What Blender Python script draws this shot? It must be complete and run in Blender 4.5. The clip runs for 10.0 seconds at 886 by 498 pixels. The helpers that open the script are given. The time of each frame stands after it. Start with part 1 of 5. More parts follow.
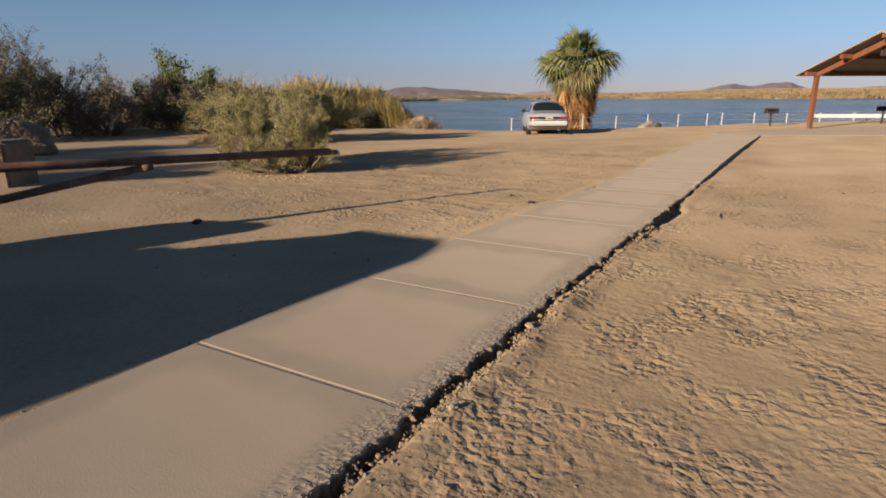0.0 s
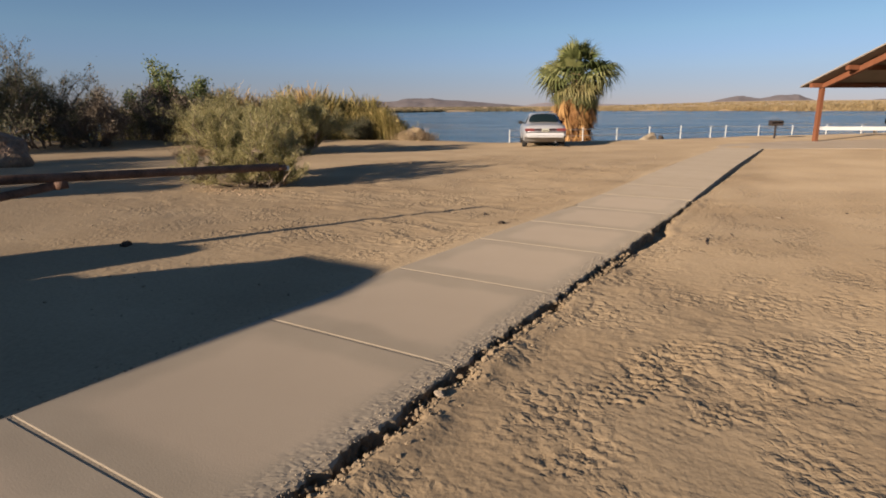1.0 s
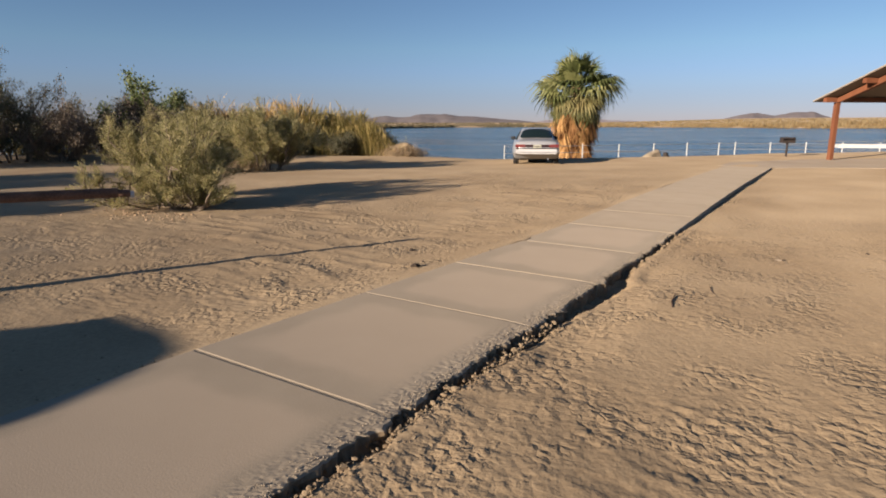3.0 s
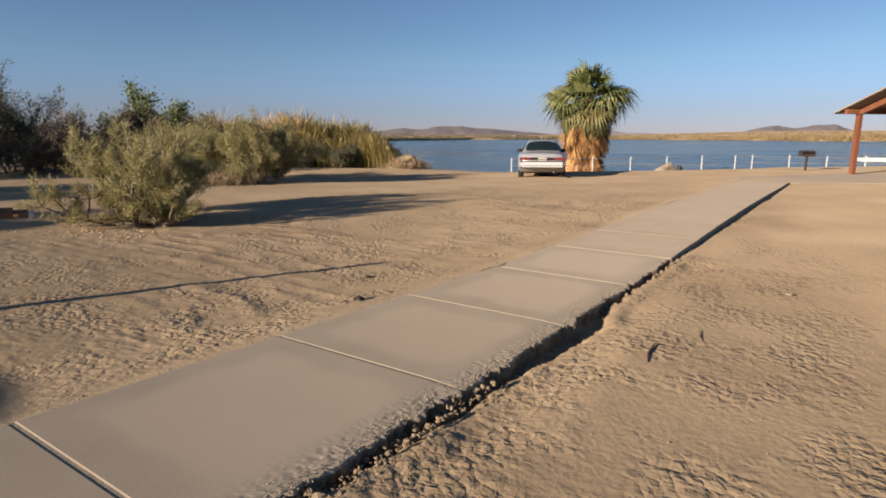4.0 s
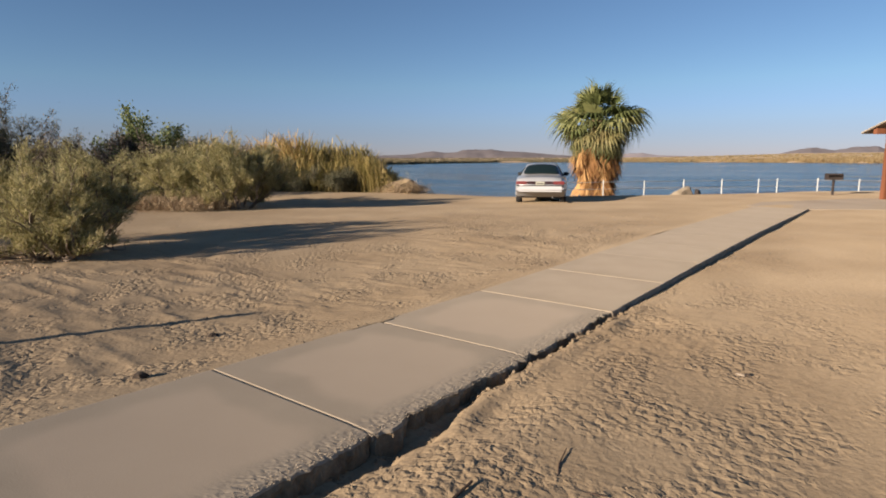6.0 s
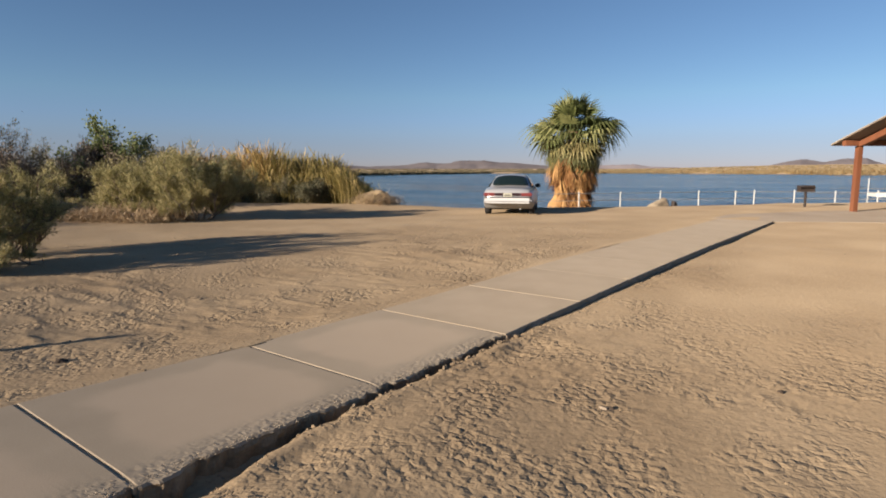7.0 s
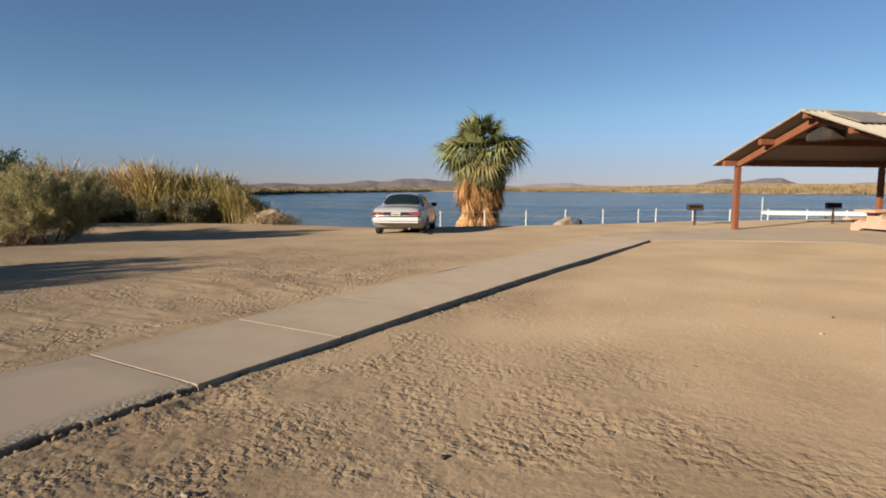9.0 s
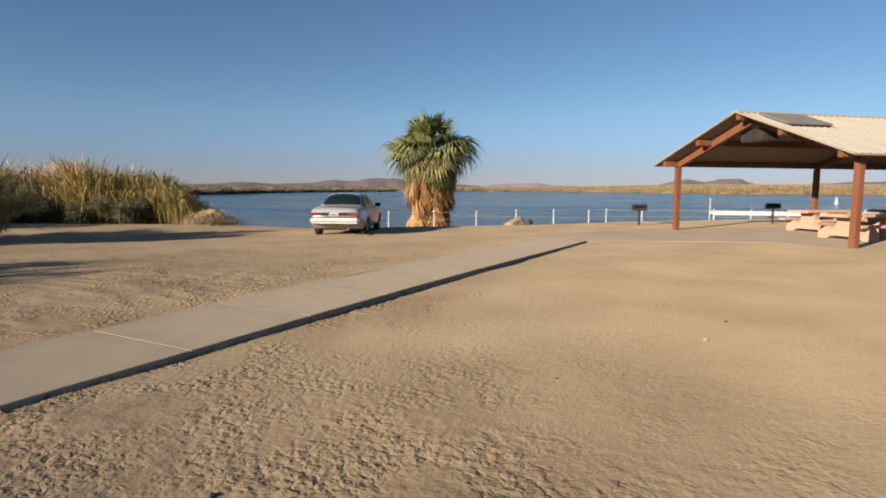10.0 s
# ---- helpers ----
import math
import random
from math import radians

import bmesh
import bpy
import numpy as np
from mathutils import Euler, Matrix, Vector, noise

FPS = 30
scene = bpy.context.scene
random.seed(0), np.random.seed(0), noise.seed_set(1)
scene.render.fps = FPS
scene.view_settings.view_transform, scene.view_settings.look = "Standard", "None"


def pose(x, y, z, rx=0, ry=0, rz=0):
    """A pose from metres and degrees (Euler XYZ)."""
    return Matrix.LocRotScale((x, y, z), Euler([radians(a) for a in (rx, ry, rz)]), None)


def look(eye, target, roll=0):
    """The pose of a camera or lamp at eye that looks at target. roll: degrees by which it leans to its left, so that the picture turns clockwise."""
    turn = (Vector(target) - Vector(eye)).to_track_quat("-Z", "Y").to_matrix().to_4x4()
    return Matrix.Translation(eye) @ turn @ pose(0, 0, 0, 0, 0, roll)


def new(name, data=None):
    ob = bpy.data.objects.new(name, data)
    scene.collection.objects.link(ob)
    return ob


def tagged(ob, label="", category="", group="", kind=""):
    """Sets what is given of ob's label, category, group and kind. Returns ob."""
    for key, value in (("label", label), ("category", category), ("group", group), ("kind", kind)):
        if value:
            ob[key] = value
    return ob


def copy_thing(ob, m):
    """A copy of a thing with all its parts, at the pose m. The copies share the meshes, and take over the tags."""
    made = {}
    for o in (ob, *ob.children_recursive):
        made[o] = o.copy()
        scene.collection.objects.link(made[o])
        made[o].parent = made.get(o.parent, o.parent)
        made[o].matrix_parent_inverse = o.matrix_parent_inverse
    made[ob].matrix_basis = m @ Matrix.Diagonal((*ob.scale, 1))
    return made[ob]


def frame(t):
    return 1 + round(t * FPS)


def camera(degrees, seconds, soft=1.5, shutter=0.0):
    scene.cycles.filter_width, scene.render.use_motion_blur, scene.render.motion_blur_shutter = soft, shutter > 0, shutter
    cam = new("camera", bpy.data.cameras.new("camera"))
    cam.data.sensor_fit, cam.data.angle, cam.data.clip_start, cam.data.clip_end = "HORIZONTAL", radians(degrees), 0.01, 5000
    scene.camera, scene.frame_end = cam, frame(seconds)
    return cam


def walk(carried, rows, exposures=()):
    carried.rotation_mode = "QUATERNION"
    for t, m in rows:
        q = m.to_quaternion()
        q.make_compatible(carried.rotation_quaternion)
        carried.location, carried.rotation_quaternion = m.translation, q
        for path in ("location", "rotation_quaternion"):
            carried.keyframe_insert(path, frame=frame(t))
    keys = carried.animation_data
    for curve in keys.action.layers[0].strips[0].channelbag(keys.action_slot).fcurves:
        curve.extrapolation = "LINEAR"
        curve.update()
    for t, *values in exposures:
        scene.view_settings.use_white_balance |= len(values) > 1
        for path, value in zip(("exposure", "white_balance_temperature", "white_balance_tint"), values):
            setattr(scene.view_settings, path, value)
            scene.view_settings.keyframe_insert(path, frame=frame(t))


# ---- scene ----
cam = camera(75.2, 10.0, soft=1.88)
METRES, EYE, TILT, LEAN, TURN = 10.147, 1.38, -1.35, 0.0, 30.0
ROWS = [
    (0.0, 0.0, 0.0, 0.0, -0.12, -13.5, 0.52),
    (0.5, 0.0232, 0.0384, -0.0001, 0.48, -12.91, 0.45),
    (1.0, 0.0572, 0.0726, 0.0006, 0.56, -12.44, 0.37),
    (1.5, 0.084, 0.114, -0.0014, 0.86, -12.21, 0.36),
    (2.0, 0.1144, 0.1549, -0.0019, 1.16, -11.86, 0.25),
    (2.5, 0.1429, 0.197, -0.0026, 1.47, -11.57, 0.2),
    (3.0, 0.1691, 0.2437, -0.0014, 1.83, -10.95, 0.09),
    (4.5, 0.2533, 0.3648, -0.0003, 4.42, -9.18, -0.07),
    (5.0, 0.2833, 0.4025, 0.0, 5.19, -8.5, -0.03),
    (6.5, 0.3982, 0.4945, 0.0035, 6.58, -7.08, -0.07),
    (7.0, 0.4469, 0.5144, 0.0042, 5.78, -6.5, -0.07),
    (7.5, 0.4915, 0.5417, 0.0043, 4.56, -6.18, -0.02),
    (8.0, 0.5388, 0.5616, 0.0055, 2.88, -5.39, -0.03),
    (8.5, 0.5856, 0.578, 0.0062, 1.41, -4.96, -0.03),
    (9.0, 0.6321, 0.597, 0.0073, 0.05, -4.71, -0.07),
    (9.5, 0.6808, 0.6108, 0.0082, -1.54, -4.6, -0.12),
    (10.0, 0.7284, 0.6305, 0.009, -3.1, -4.73, -0.13),
]
walk(cam, [(t, pose(0, 0, EYE, TILT, LEAN, TURN) @ pose(METRES * x, METRES * y, METRES * z, 90 + pitch, roll, yaw)) for t, x, y, z, yaw, pitch, roll in ROWS],
     [(0.0, 0.87, 6500, 14), (3.0, 0.98, 6350, 14), (6.5, 1.04, 6250, 12.5), (10.0, 0.99, 6250, 10)])

# ---- light ----
SUN_AZ, SUN_EL = 19.3, 14.7          # the shadows run SUN_AZ degrees to the right of +y
world = bpy.data.worlds.new("sky")
scene.world = world
world.use_nodes = True
wn = world.node_tree
sky = wn.nodes.new("ShaderNodeTexSky")
sky.sky_type, sky.sun_disc = "NISHITA", False
sky.sun_elevation, sky.sun_rotation = radians(SUN_EL), radians(180 + SUN_AZ)
sky.altitude, sky.air_density, sky.dust_density, sky.ozone_density = 1500, 1.0, 0.0, 3.0
tint = wn.nodes.new("ShaderNodeMix")
tint.data_type, tint.blend_type = "RGBA", "MULTIPLY"
tint.inputs["Factor"].default_value = 1.0
# desert haze: the sky greys towards the horizon all round
where = wn.nodes.new("ShaderNodeTexCoord")
split = wn.nodes.new("ShaderNodeSeparateXYZ")
haze = wn.nodes.new("ShaderNodeValToRGB")
haze.color_ramp.interpolation = "CARDINAL"
haze.color_ramp.elements[0].position, haze.color_ramp.elements[1].position = 0.0, 0.34
haze.color_ramp.elements[0].color, haze.color_ramp.elements[1].color = (0.65, 0.605, 0.85, 1), (0.98, 1.14, 1.42, 1)
for place, tone in ((0.06, (0.845, 0.795, 0.935)), (0.15, (1.06, 1.09, 1.20)), (0.24, (1.03, 1.145, 1.38))):
    haze.color_ramp.elements.new(place).color = (*tone, 1)
wn.links.new(where.outputs["Generated"], split.inputs[0])
wn.links.new(split.outputs["Z"], haze.inputs[0])
wn.links.new(haze.outputs[0], tint.inputs["B"])
wn.links.new(sky.outputs[0], tint.inputs["A"])
wn.links.new(tint.outputs["Result"], wn.nodes["Background"].inputs[0])
wn.nodes["Background"].inputs[1].default_value = 0.0485
lamp = bpy.data.lights.new("sun", "SUN")
lamp.energy, lamp.angle, lamp.color = 5.0, radians(0.55), (1.0, 0.84, 0.652)
sun = new("sun", lamp)
ce = math.cos(radians(SUN_EL))
to_light = Vector((-math.sin(radians(SUN_AZ)) * ce, -math.cos(radians(SUN_AZ)) * ce, math.sin(radians(SUN_EL))))
sun.matrix_world = look(to_light * 60, (0, 0, 0))


# ---- number noise ----
def lattice(ix, iy, seed):
    h = (ix.astype(np.int64) * 374761393 + iy.astype(np.int64) * 668265263 + seed * 974711) & 0xFFFFFFFF
    h = ((h ^ (h >> 13)) * 1274126177) & 0xFFFFFFFF
    return ((h ^ (h >> 16)) & 0xFFFF) / 65535.0


def vnoise(x, y, seed=0):
    """Smooth noise in -1..1."""
    ix, iy = np.floor(x), np.floor(y)
    fx, fy = x - ix, y - iy
    fx, fy = fx * fx * (3 - 2 * fx), fy * fy * (3 - 2 * fy)
    a, b = lattice(ix, iy, seed), lattice(ix + 1, iy, seed)
    c, d = lattice(ix, iy + 1, seed), lattice(ix + 1, iy + 1, seed)
    return ((a * (1 - fx) + b * fx) * (1 - fy) + (c * (1 - fx) + d * fx) * fy) * 2 - 1


def fbm(x, y, octaves=4, seed=0, fall=0.5):
    total, amp = np.zeros_like(x), 1.0
    for k in range(octaves):
        total = total + amp * vnoise(x * 2 ** k + 17.3 * k, y * 2 ** k - 9.1 * k, seed + k)
        amp *= fall
    return total


def ss(a, b, v):
    t = np.clip((v - a) / (b - a), 0, 1)
    return t * t * (3 - 2 * t)


# ---- materials ----
def material(name, tones, scale=4.0, rough=0.85, metal=0.0, bump=0.3, bump_scale=60.0, fine=0.35, coord="Object", spec=0.3,
             per_piece=0.0, stretch=(1, 1, 1), detail=8, bump_dist=0.01, soft_back=0.3):
    """Two scales of mottling between two or three tones, a grain, and a relief."""
    m = bpy.data.materials.new(name)
    m.use_nodes = True
    n, l = m.node_tree.nodes, m.node_tree.links
    b = n["Principled BSDF"]
    tc = n.new("ShaderNodeTexCoord")
    mp = n.new("ShaderNodeMapping")
    mp.inputs["Scale"].default_value = stretch
    if coord == "World":
        geo = n.new("ShaderNodeNewGeometry")
        l.new(geo.outputs["Position"], mp.inputs["Vector"])
    else:
        l.new(tc.outputs[coord], mp.inputs["Vector"])
    big = n.new("ShaderNodeTexNoise")
    big.inputs["Scale"].default_value, big.inputs["Detail"].default_value = scale, detail
    small = n.new("ShaderNodeTexNoise")
    small.inputs["Scale"].default_value, small.inputs["Detail"].default_value = bump_scale, 6
    for t in (big, small):
        l.new(mp.outputs[0], t.inputs["Vector"])
    ramp = n.new("ShaderNodeValToRGB")
    el = ramp.color_ramp.elements
    el[0].position, el[1].position = 0.32, 0.68
    el[0].color, el[1].color = (*tones[0], 1), (*tones[-1], 1)
    if len(tones) == 3:
        el.new(0.5).color = (*tones[1], 1)
    mixv = n.new("ShaderNodeMix")
    mixv.data_type = "FLOAT"
    mixv.inputs["Factor"].default_value = fine
    l.new(big.outputs["Fac"], mixv.inputs["A"])
    l.new(small.outputs["Fac"], mixv.inputs["B"])
    value = mixv.outputs["Result"]
    if per_piece:
        info = n.new("ShaderNodeObjectInfo")
        mad = n.new("ShaderNodeMath")
        mad.operation = "MULTIPLY_ADD"
        mad.inputs[1].default_value, mad.inputs[2].default_value = per_piece, -per_piece / 2
        add = n.new("ShaderNodeMath")
        l.new(info.outputs["Random"], mad.inputs[0])
        l.new(mad.outputs[0], add.inputs[0])
        l.new(value, add.inputs[1])
        value = add.outputs[0]
    l.new(value, ramp.inputs[0])
    l.new(ramp.outputs[0], b.inputs["Base Color"])
    b.inputs["Roughness"].default_value, b.inputs["Metallic"].default_value = rough, metal
    b.inputs["Specular IOR Level"].default_value = spec
    b.inputs["Diffuse Roughness"].default_value = soft_back
    if bump:
        bp = n.new("ShaderNodeBump")
        bp.inputs["Strength"].default_value, bp.inputs["Distance"].default_value = bump, bump_dist
        l.new(small.outputs["Fac"], bp.inputs["Height"])
        l.new(bp.outputs[0], b.inputs["Normal"])
    return m


def leaf_material(name, tones, rough=0.6, translucent=0.25, patch=1.6, whole=False):
    """Leaves: a tone for each leaf, or for each whole frond, some light let through."""
    m = bpy.data.materials.new(name)
    m.use_nodes = True
    n, l = m.node_tree.nodes, m.node_tree.links
    b = n["Principled BSDF"]
    geo = n.new("ShaderNodeNewGeometry")
    noise_tex = n.new("ShaderNodeTexNoise")
    noise_tex.inputs["Scale"].default_value = patch
    l.new(geo.outputs["Position"], noise_tex.inputs["Vector"])
    mixv = n.new("ShaderNodeMix")
    mixv.data_type = "FLOAT"
    mixv.inputs["Factor"].default_value = 0.5
    if whole:
        info = n.new("ShaderNodeObjectInfo")
        l.new(info.outputs["Random"], mixv.inputs["A"])
        mixv.inputs["Factor"].default_value = 0.3
    else:
        l.new(geo.outputs["Random Per Island"], mixv.inputs["A"])
    l.new(noise_tex.outputs["Fac"], mixv.inputs["B"])
    ramp = n.new("ShaderNodeValToRGB")
    el = ramp.color_ramp.elements
    el[0].position, el[1].position = 0.2, 0.8
    el[0].color, el[1].color = (*tones[0], 1), (*tones[-1], 1)
    if len(tones) == 3:
        el.new(0.5).color = (*tones[1], 1)
    l.new(mixv.outputs["Result"], ramp.inputs[0])
    l.new(ramp.outputs[0], b.inputs["Base Color"])
    b.inputs["Roughness"].default_value = rough
    b.inputs["Specular IOR Level"].default_value = 0.25
    tr = n.new("ShaderNodeBsdfTranslucent")
    l.new(ramp.outputs[0], tr.inputs["Color"])
    ms = n.new("ShaderNodeMixShader")
    ms.inputs[0].default_value = translucent
    l.new(b.outputs[0], ms.inputs[1])
    l.new(tr.outputs[0], ms.inputs[2])
    l.new(ms.outputs[0], n["Material Output"].inputs["Surface"])
    return m


def plain(name, colour, rough=0.5, metal=0.0, spec=0.5, coat=0.0):
    """A manufactured surface with a slight unevenness of gloss."""
    m = bpy.data.materials.new(name)
    m.use_nodes = True
    n, l = m.node_tree.nodes, m.node_tree.links
    b = n["Principled BSDF"]
    b.inputs["Base Color"].default_value = (*colour, 1)
    b.inputs["Metallic"].default_value, b.inputs["Specular IOR Level"].default_value = metal, spec
    b.inputs["Coat Weight"].default_value = coat
    b.inputs["Coat Roughness"].default_value = 0.06
    tc = n.new("ShaderNodeTexCoord")
    t = n.new("ShaderNodeTexNoise")
    t.inputs["Scale"].default_value, t.inputs["Detail"].default_value = 9, 6
    l.new(tc.outputs["Object"], t.inputs["Vector"])
    r = n.new("ShaderNodeMapRange")
    r.inputs["To Min"].default_value, r.inputs["To Max"].default_value = max(0.02, rough - 0.1), rough + 0.1
    l.new(t.outputs["Fac"], r.inputs["Value"])
    l.new(r.outputs[0], b.inputs["Roughness"])
    return m


M_WOOD = material("brown_paint", [(0.135, 0.05, 0.024), (0.20, 0.078, 0.038)], 3, 0.6, bump=0.25, bump_scale=40, stretch=(1, 1, 0.25))
M_RUST = material("rusty_pipe", [(0.05, 0.03, 0.022), (0.125, 0.07, 0.047), (0.21, 0.12, 0.082)], 5, 0.75, bump=0.4, bump_scale=50)
M_ROCK = material("boulder_stone", [(0.11, 0.072, 0.05), (0.22, 0.15, 0.105), (0.34, 0.25, 0.175)], 2.2, 0.9, bump=0.8, bump_scale=14, bump_dist=0.05)
M_PALEROCK = material("pale_boulder_stone", [(0.15, 0.12, 0.085), (0.27, 0.22, 0.155), (0.40, 0.33, 0.24)], 2.6, 0.9, bump=0.8, bump_scale=14, bump_dist=0.05)
M_BLOCK = material("old_concrete", [(0.13, 0.095, 0.065), (0.22, 0.165, 0.115)], 3, 0.9, bump=0.5, bump_scale=30)
M_WHITE = material("white_paint", [(0.46, 0.455, 0.43), (0.60, 0.59, 0.57)], 6, 0.5, bump=0.1)
M_CABLE = material("galvanised_cable", [(0.34, 0.33, 0.32), (0.46, 0.45, 0.43)], 6, 0.5, metal=0.6, bump=0)
M_BLACK = material("black_iron", [(0.018, 0.014, 0.012), (0.055, 0.040, 0.032)], 6, 0.7, bump=0.3)
M_ROOF = material("cream_metal_roof", [(0.31, 0.28, 0.225), (0.375, 0.34, 0.275)], 1.2, 0.45, bump=0.05)
M_SOFFIT = material("roof_underside", [(0.20, 0.155, 0.115), (0.25, 0.195, 0.145)], 2, 0.7, bump=0.1)
M_TABLE = material("pink_concrete", [(0.37, 0.23, 0.165), (0.47, 0.305, 0.225)], 4, 0.85, bump=0.3, bump_scale=50)
M_BARK = material("grey_bark", [(0.10, 0.075, 0.055), (0.24, 0.19, 0.145)], 8, 0.9, bump=0.5)
M_TRUNK = material("palm_trunk_bark", [(0.10, 0.06, 0.035), (0.22, 0.14, 0.08)], 8, 0.9, bump=0.6)
M_BUSH = leaf_material("saltbush_leaf", [(0.165, 0.155, 0.060), (0.30, 0.27, 0.118), (0.46, 0.39, 0.21)], translucent=0.36, patch=3.2)
M_DARKBUSH = leaf_material("tamarisk_leaf", [(0.055, 0.058, 0.034), (0.115, 0.112, 0.062), (0.21, 0.18, 0.112)])
M_GREEN = leaf_material("broad_green_leaf", [(0.075, 0.10, 0.033), (0.135, 0.165, 0.06), (0.23, 0.24, 0.10)])
M_DRYTWIG = leaf_material("dry_twig", [(0.28, 0.20, 0.12), (0.46, 0.35, 0.22)], translucent=0.15)
M_REED = leaf_material("reed_blade", [(0.115, 0.105, 0.030), (0.28, 0.222, 0.068), (0.48, 0.36, 0.155)], translucent=0.25)
M_GOLDREED = leaf_material("golden_reed_blade", [(0.165, 0.118, 0.044), (0.385, 0.258, 0.095), (0.58, 0.40, 0.185)], translucent=0.25)
M_BROWNTWIG = leaf_material("brown_twig", [(0.08, 0.062, 0.045), (0.15, 0.118, 0.085), (0.24, 0.19, 0.14)], translucent=0.05)
M_FARREED = leaf_material("far_reed", [(0.30, 0.215, 0.105), (0.42, 0.315, 0.165), (0.52, 0.40, 0.22)], translucent=0.65, patch=0.05)
M_FARGREEN = leaf_material("far_scrub", [(0.075, 0.066, 0.036), (0.15, 0.122, 0.07)], translucent=0.2)
M_FROND = leaf_material("palm_frond", [(0.08, 0.098, 0.032), (0.18, 0.193, 0.07), (0.31, 0.30, 0.13)], rough=0.5, whole=True)
M_OLDFROND = leaf_material("yellowing_palm_frond", [(0.095, 0.10, 0.036), (0.195, 0.185, 0.072), (0.34, 0.285, 0.13)], rough=0.55, whole=True)
M_DEADFROND = leaf_material("dead_frond", [(0.13, 0.055, 0.018), (0.34, 0.175, 0.058), (0.49, 0.29, 0.115)], translucent=0.1, patch=2.5, whole=True)
# soil tones, darkened somewhat for the shade in the path's trench
M_SOIL = material("broken_soil_shade_toned", [(0.16, 0.115, 0.072), (0.235, 0.175, 0.11), (0.32, 0.245, 0.157)], 9, 0.95, bump=0.5, bump_scale=60, coord="World")
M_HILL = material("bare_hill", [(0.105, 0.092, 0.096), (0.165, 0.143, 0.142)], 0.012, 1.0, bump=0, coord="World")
# farther hills: distance haze put into the colour as paler tones
M_HAZYHILL = material("hazy_hill", [(0.20, 0.175, 0.18), (0.27, 0.235, 0.235)], 0.012, 1.0, bump=0, coord="World")
M_SILVER = plain("silver_paint", (0.36, 0.36, 0.365), 0.38, 0.2, 0.5, 0.45)
# the car's silver, lightened for the sun that strikes the upright bumper
M_BUMPER = plain("sunlit_bumper_paint", (0.47, 0.465, 0.465), 0.4, 0.0, 0.5, 0.3)
M_GLASS = plain("dark_car_glass", (0.010, 0.018, 0.018), 0.10, 0, 0.35)
M_RED = plain("red_lens", (0.16, 0.03, 0.028), 0.3)
M_DARKLENS = plain("dark_trim", (0.028, 0.012, 0.013), 0.3)
M_PLATE = plain("plate_enamel", (0.38, 0.375, 0.30), 0.5)
M_TYRE = plain("tyre_rubber", (0.018, 0.017, 0.016), 0.85)
M_RIM = plain("alloy_rim", (0.45, 0.44, 0.42), 0.35, 0.8)
M_PANEL = material("solar_glass", [(0.14, 0.13, 0.115), (0.19, 0.18, 0.155)], 3, 0.5, bump=0)


# ---- builders ----
def mesh_of(name, verts, faces, mat, smooth=False):
    me = bpy.data.meshes.new(name)
    me.from_pydata([tuple(v) for v in verts], [], faces)
    me.materials.append(mat)
    if smooth:
        me.polygons.foreach_set("use_smooth", [True] * len(me.polygons))
    me.update()
    return me


def quads_mesh(name, verts, quads, mat, smooth=False):
    """A large mesh from arrays: verts (n, 3), quads (m, 4)."""
    me = bpy.data.meshes.new(name)
    m = len(quads)
    me.vertices.add(len(verts))
    me.vertices.foreach_set("co", np.ascontiguousarray(verts, dtype=np.float32).ravel())
    me.loops.add(m * 4)
    me.loops.foreach_set("vertex_index", np.ascontiguousarray(quads, dtype=np.int32).ravel())
    me.polygons.add(m)
    me.polygons.foreach_set("loop_start", np.arange(0, m * 4, 4, dtype=np.int32))
    if smooth:
        me.polygons.foreach_set("use_smooth", np.ones(m, dtype=bool))
    me.materials.append(mat)
    me.update(calc_edges=True)
    me.validate()
    return me


def part(name, data, parent, label=""):
    """Links a mesh as one object under a thing or a part."""
    ob = new(name, data)
    ob.parent = parent
    return tagged(ob, label)


def bm_part(name, bm, mat, parent, label="", smooth=False):
    me = bpy.data.meshes.new(name)
    bm.to_mesh(me)
    bm.free()
    me.materials.append(mat)
    if smooth:
        me.polygons.foreach_set("use_smooth", [True] * len(me.polygons))
    return part(name, me, parent, label)


def thing(name, m, label, category, group="", kind=""):
    ob = new(name)
    ob.empty_display_size = 0.2
    ob.matrix_world = m
    return tagged(ob, label, category, group, kind)


def box(bm, lo, hi, bevel=0.0, m=None):
    """A bevelled box between two corners."""
    lo, hi = Vector(lo), Vector(hi)
    tmp = bmesh.new()
    bmesh.ops.create_cube(tmp, size=1)
    for v in tmp.verts:
        v.co = Vector((lo[i] + (v.co[i] + 0.5) * (hi[i] - lo[i]) for i in range(3)))
    if bevel:
        bmesh.ops.bevel(tmp, geom=tmp.edges[:], offset=bevel, segments=2, affect="EDGES")
    if m is not None:
        bmesh.ops.transform(tmp, matrix=m, verts=tmp.verts[:])
    return pour(bm, tmp)


def pour(bm, tmp):
    me = bpy.data.meshes.new("tmp")
    tmp.to_mesh(me)
    tmp.free()
    bm.from_mesh(me)
    bpy.data.meshes.remove(me)
    return bm


def one_box(name, lo, hi, mat, parent, bevel=0.01, label="", m=None):
    return bm_part(name, box(bmesh.new(), lo, hi, bevel, m), mat, parent, label)


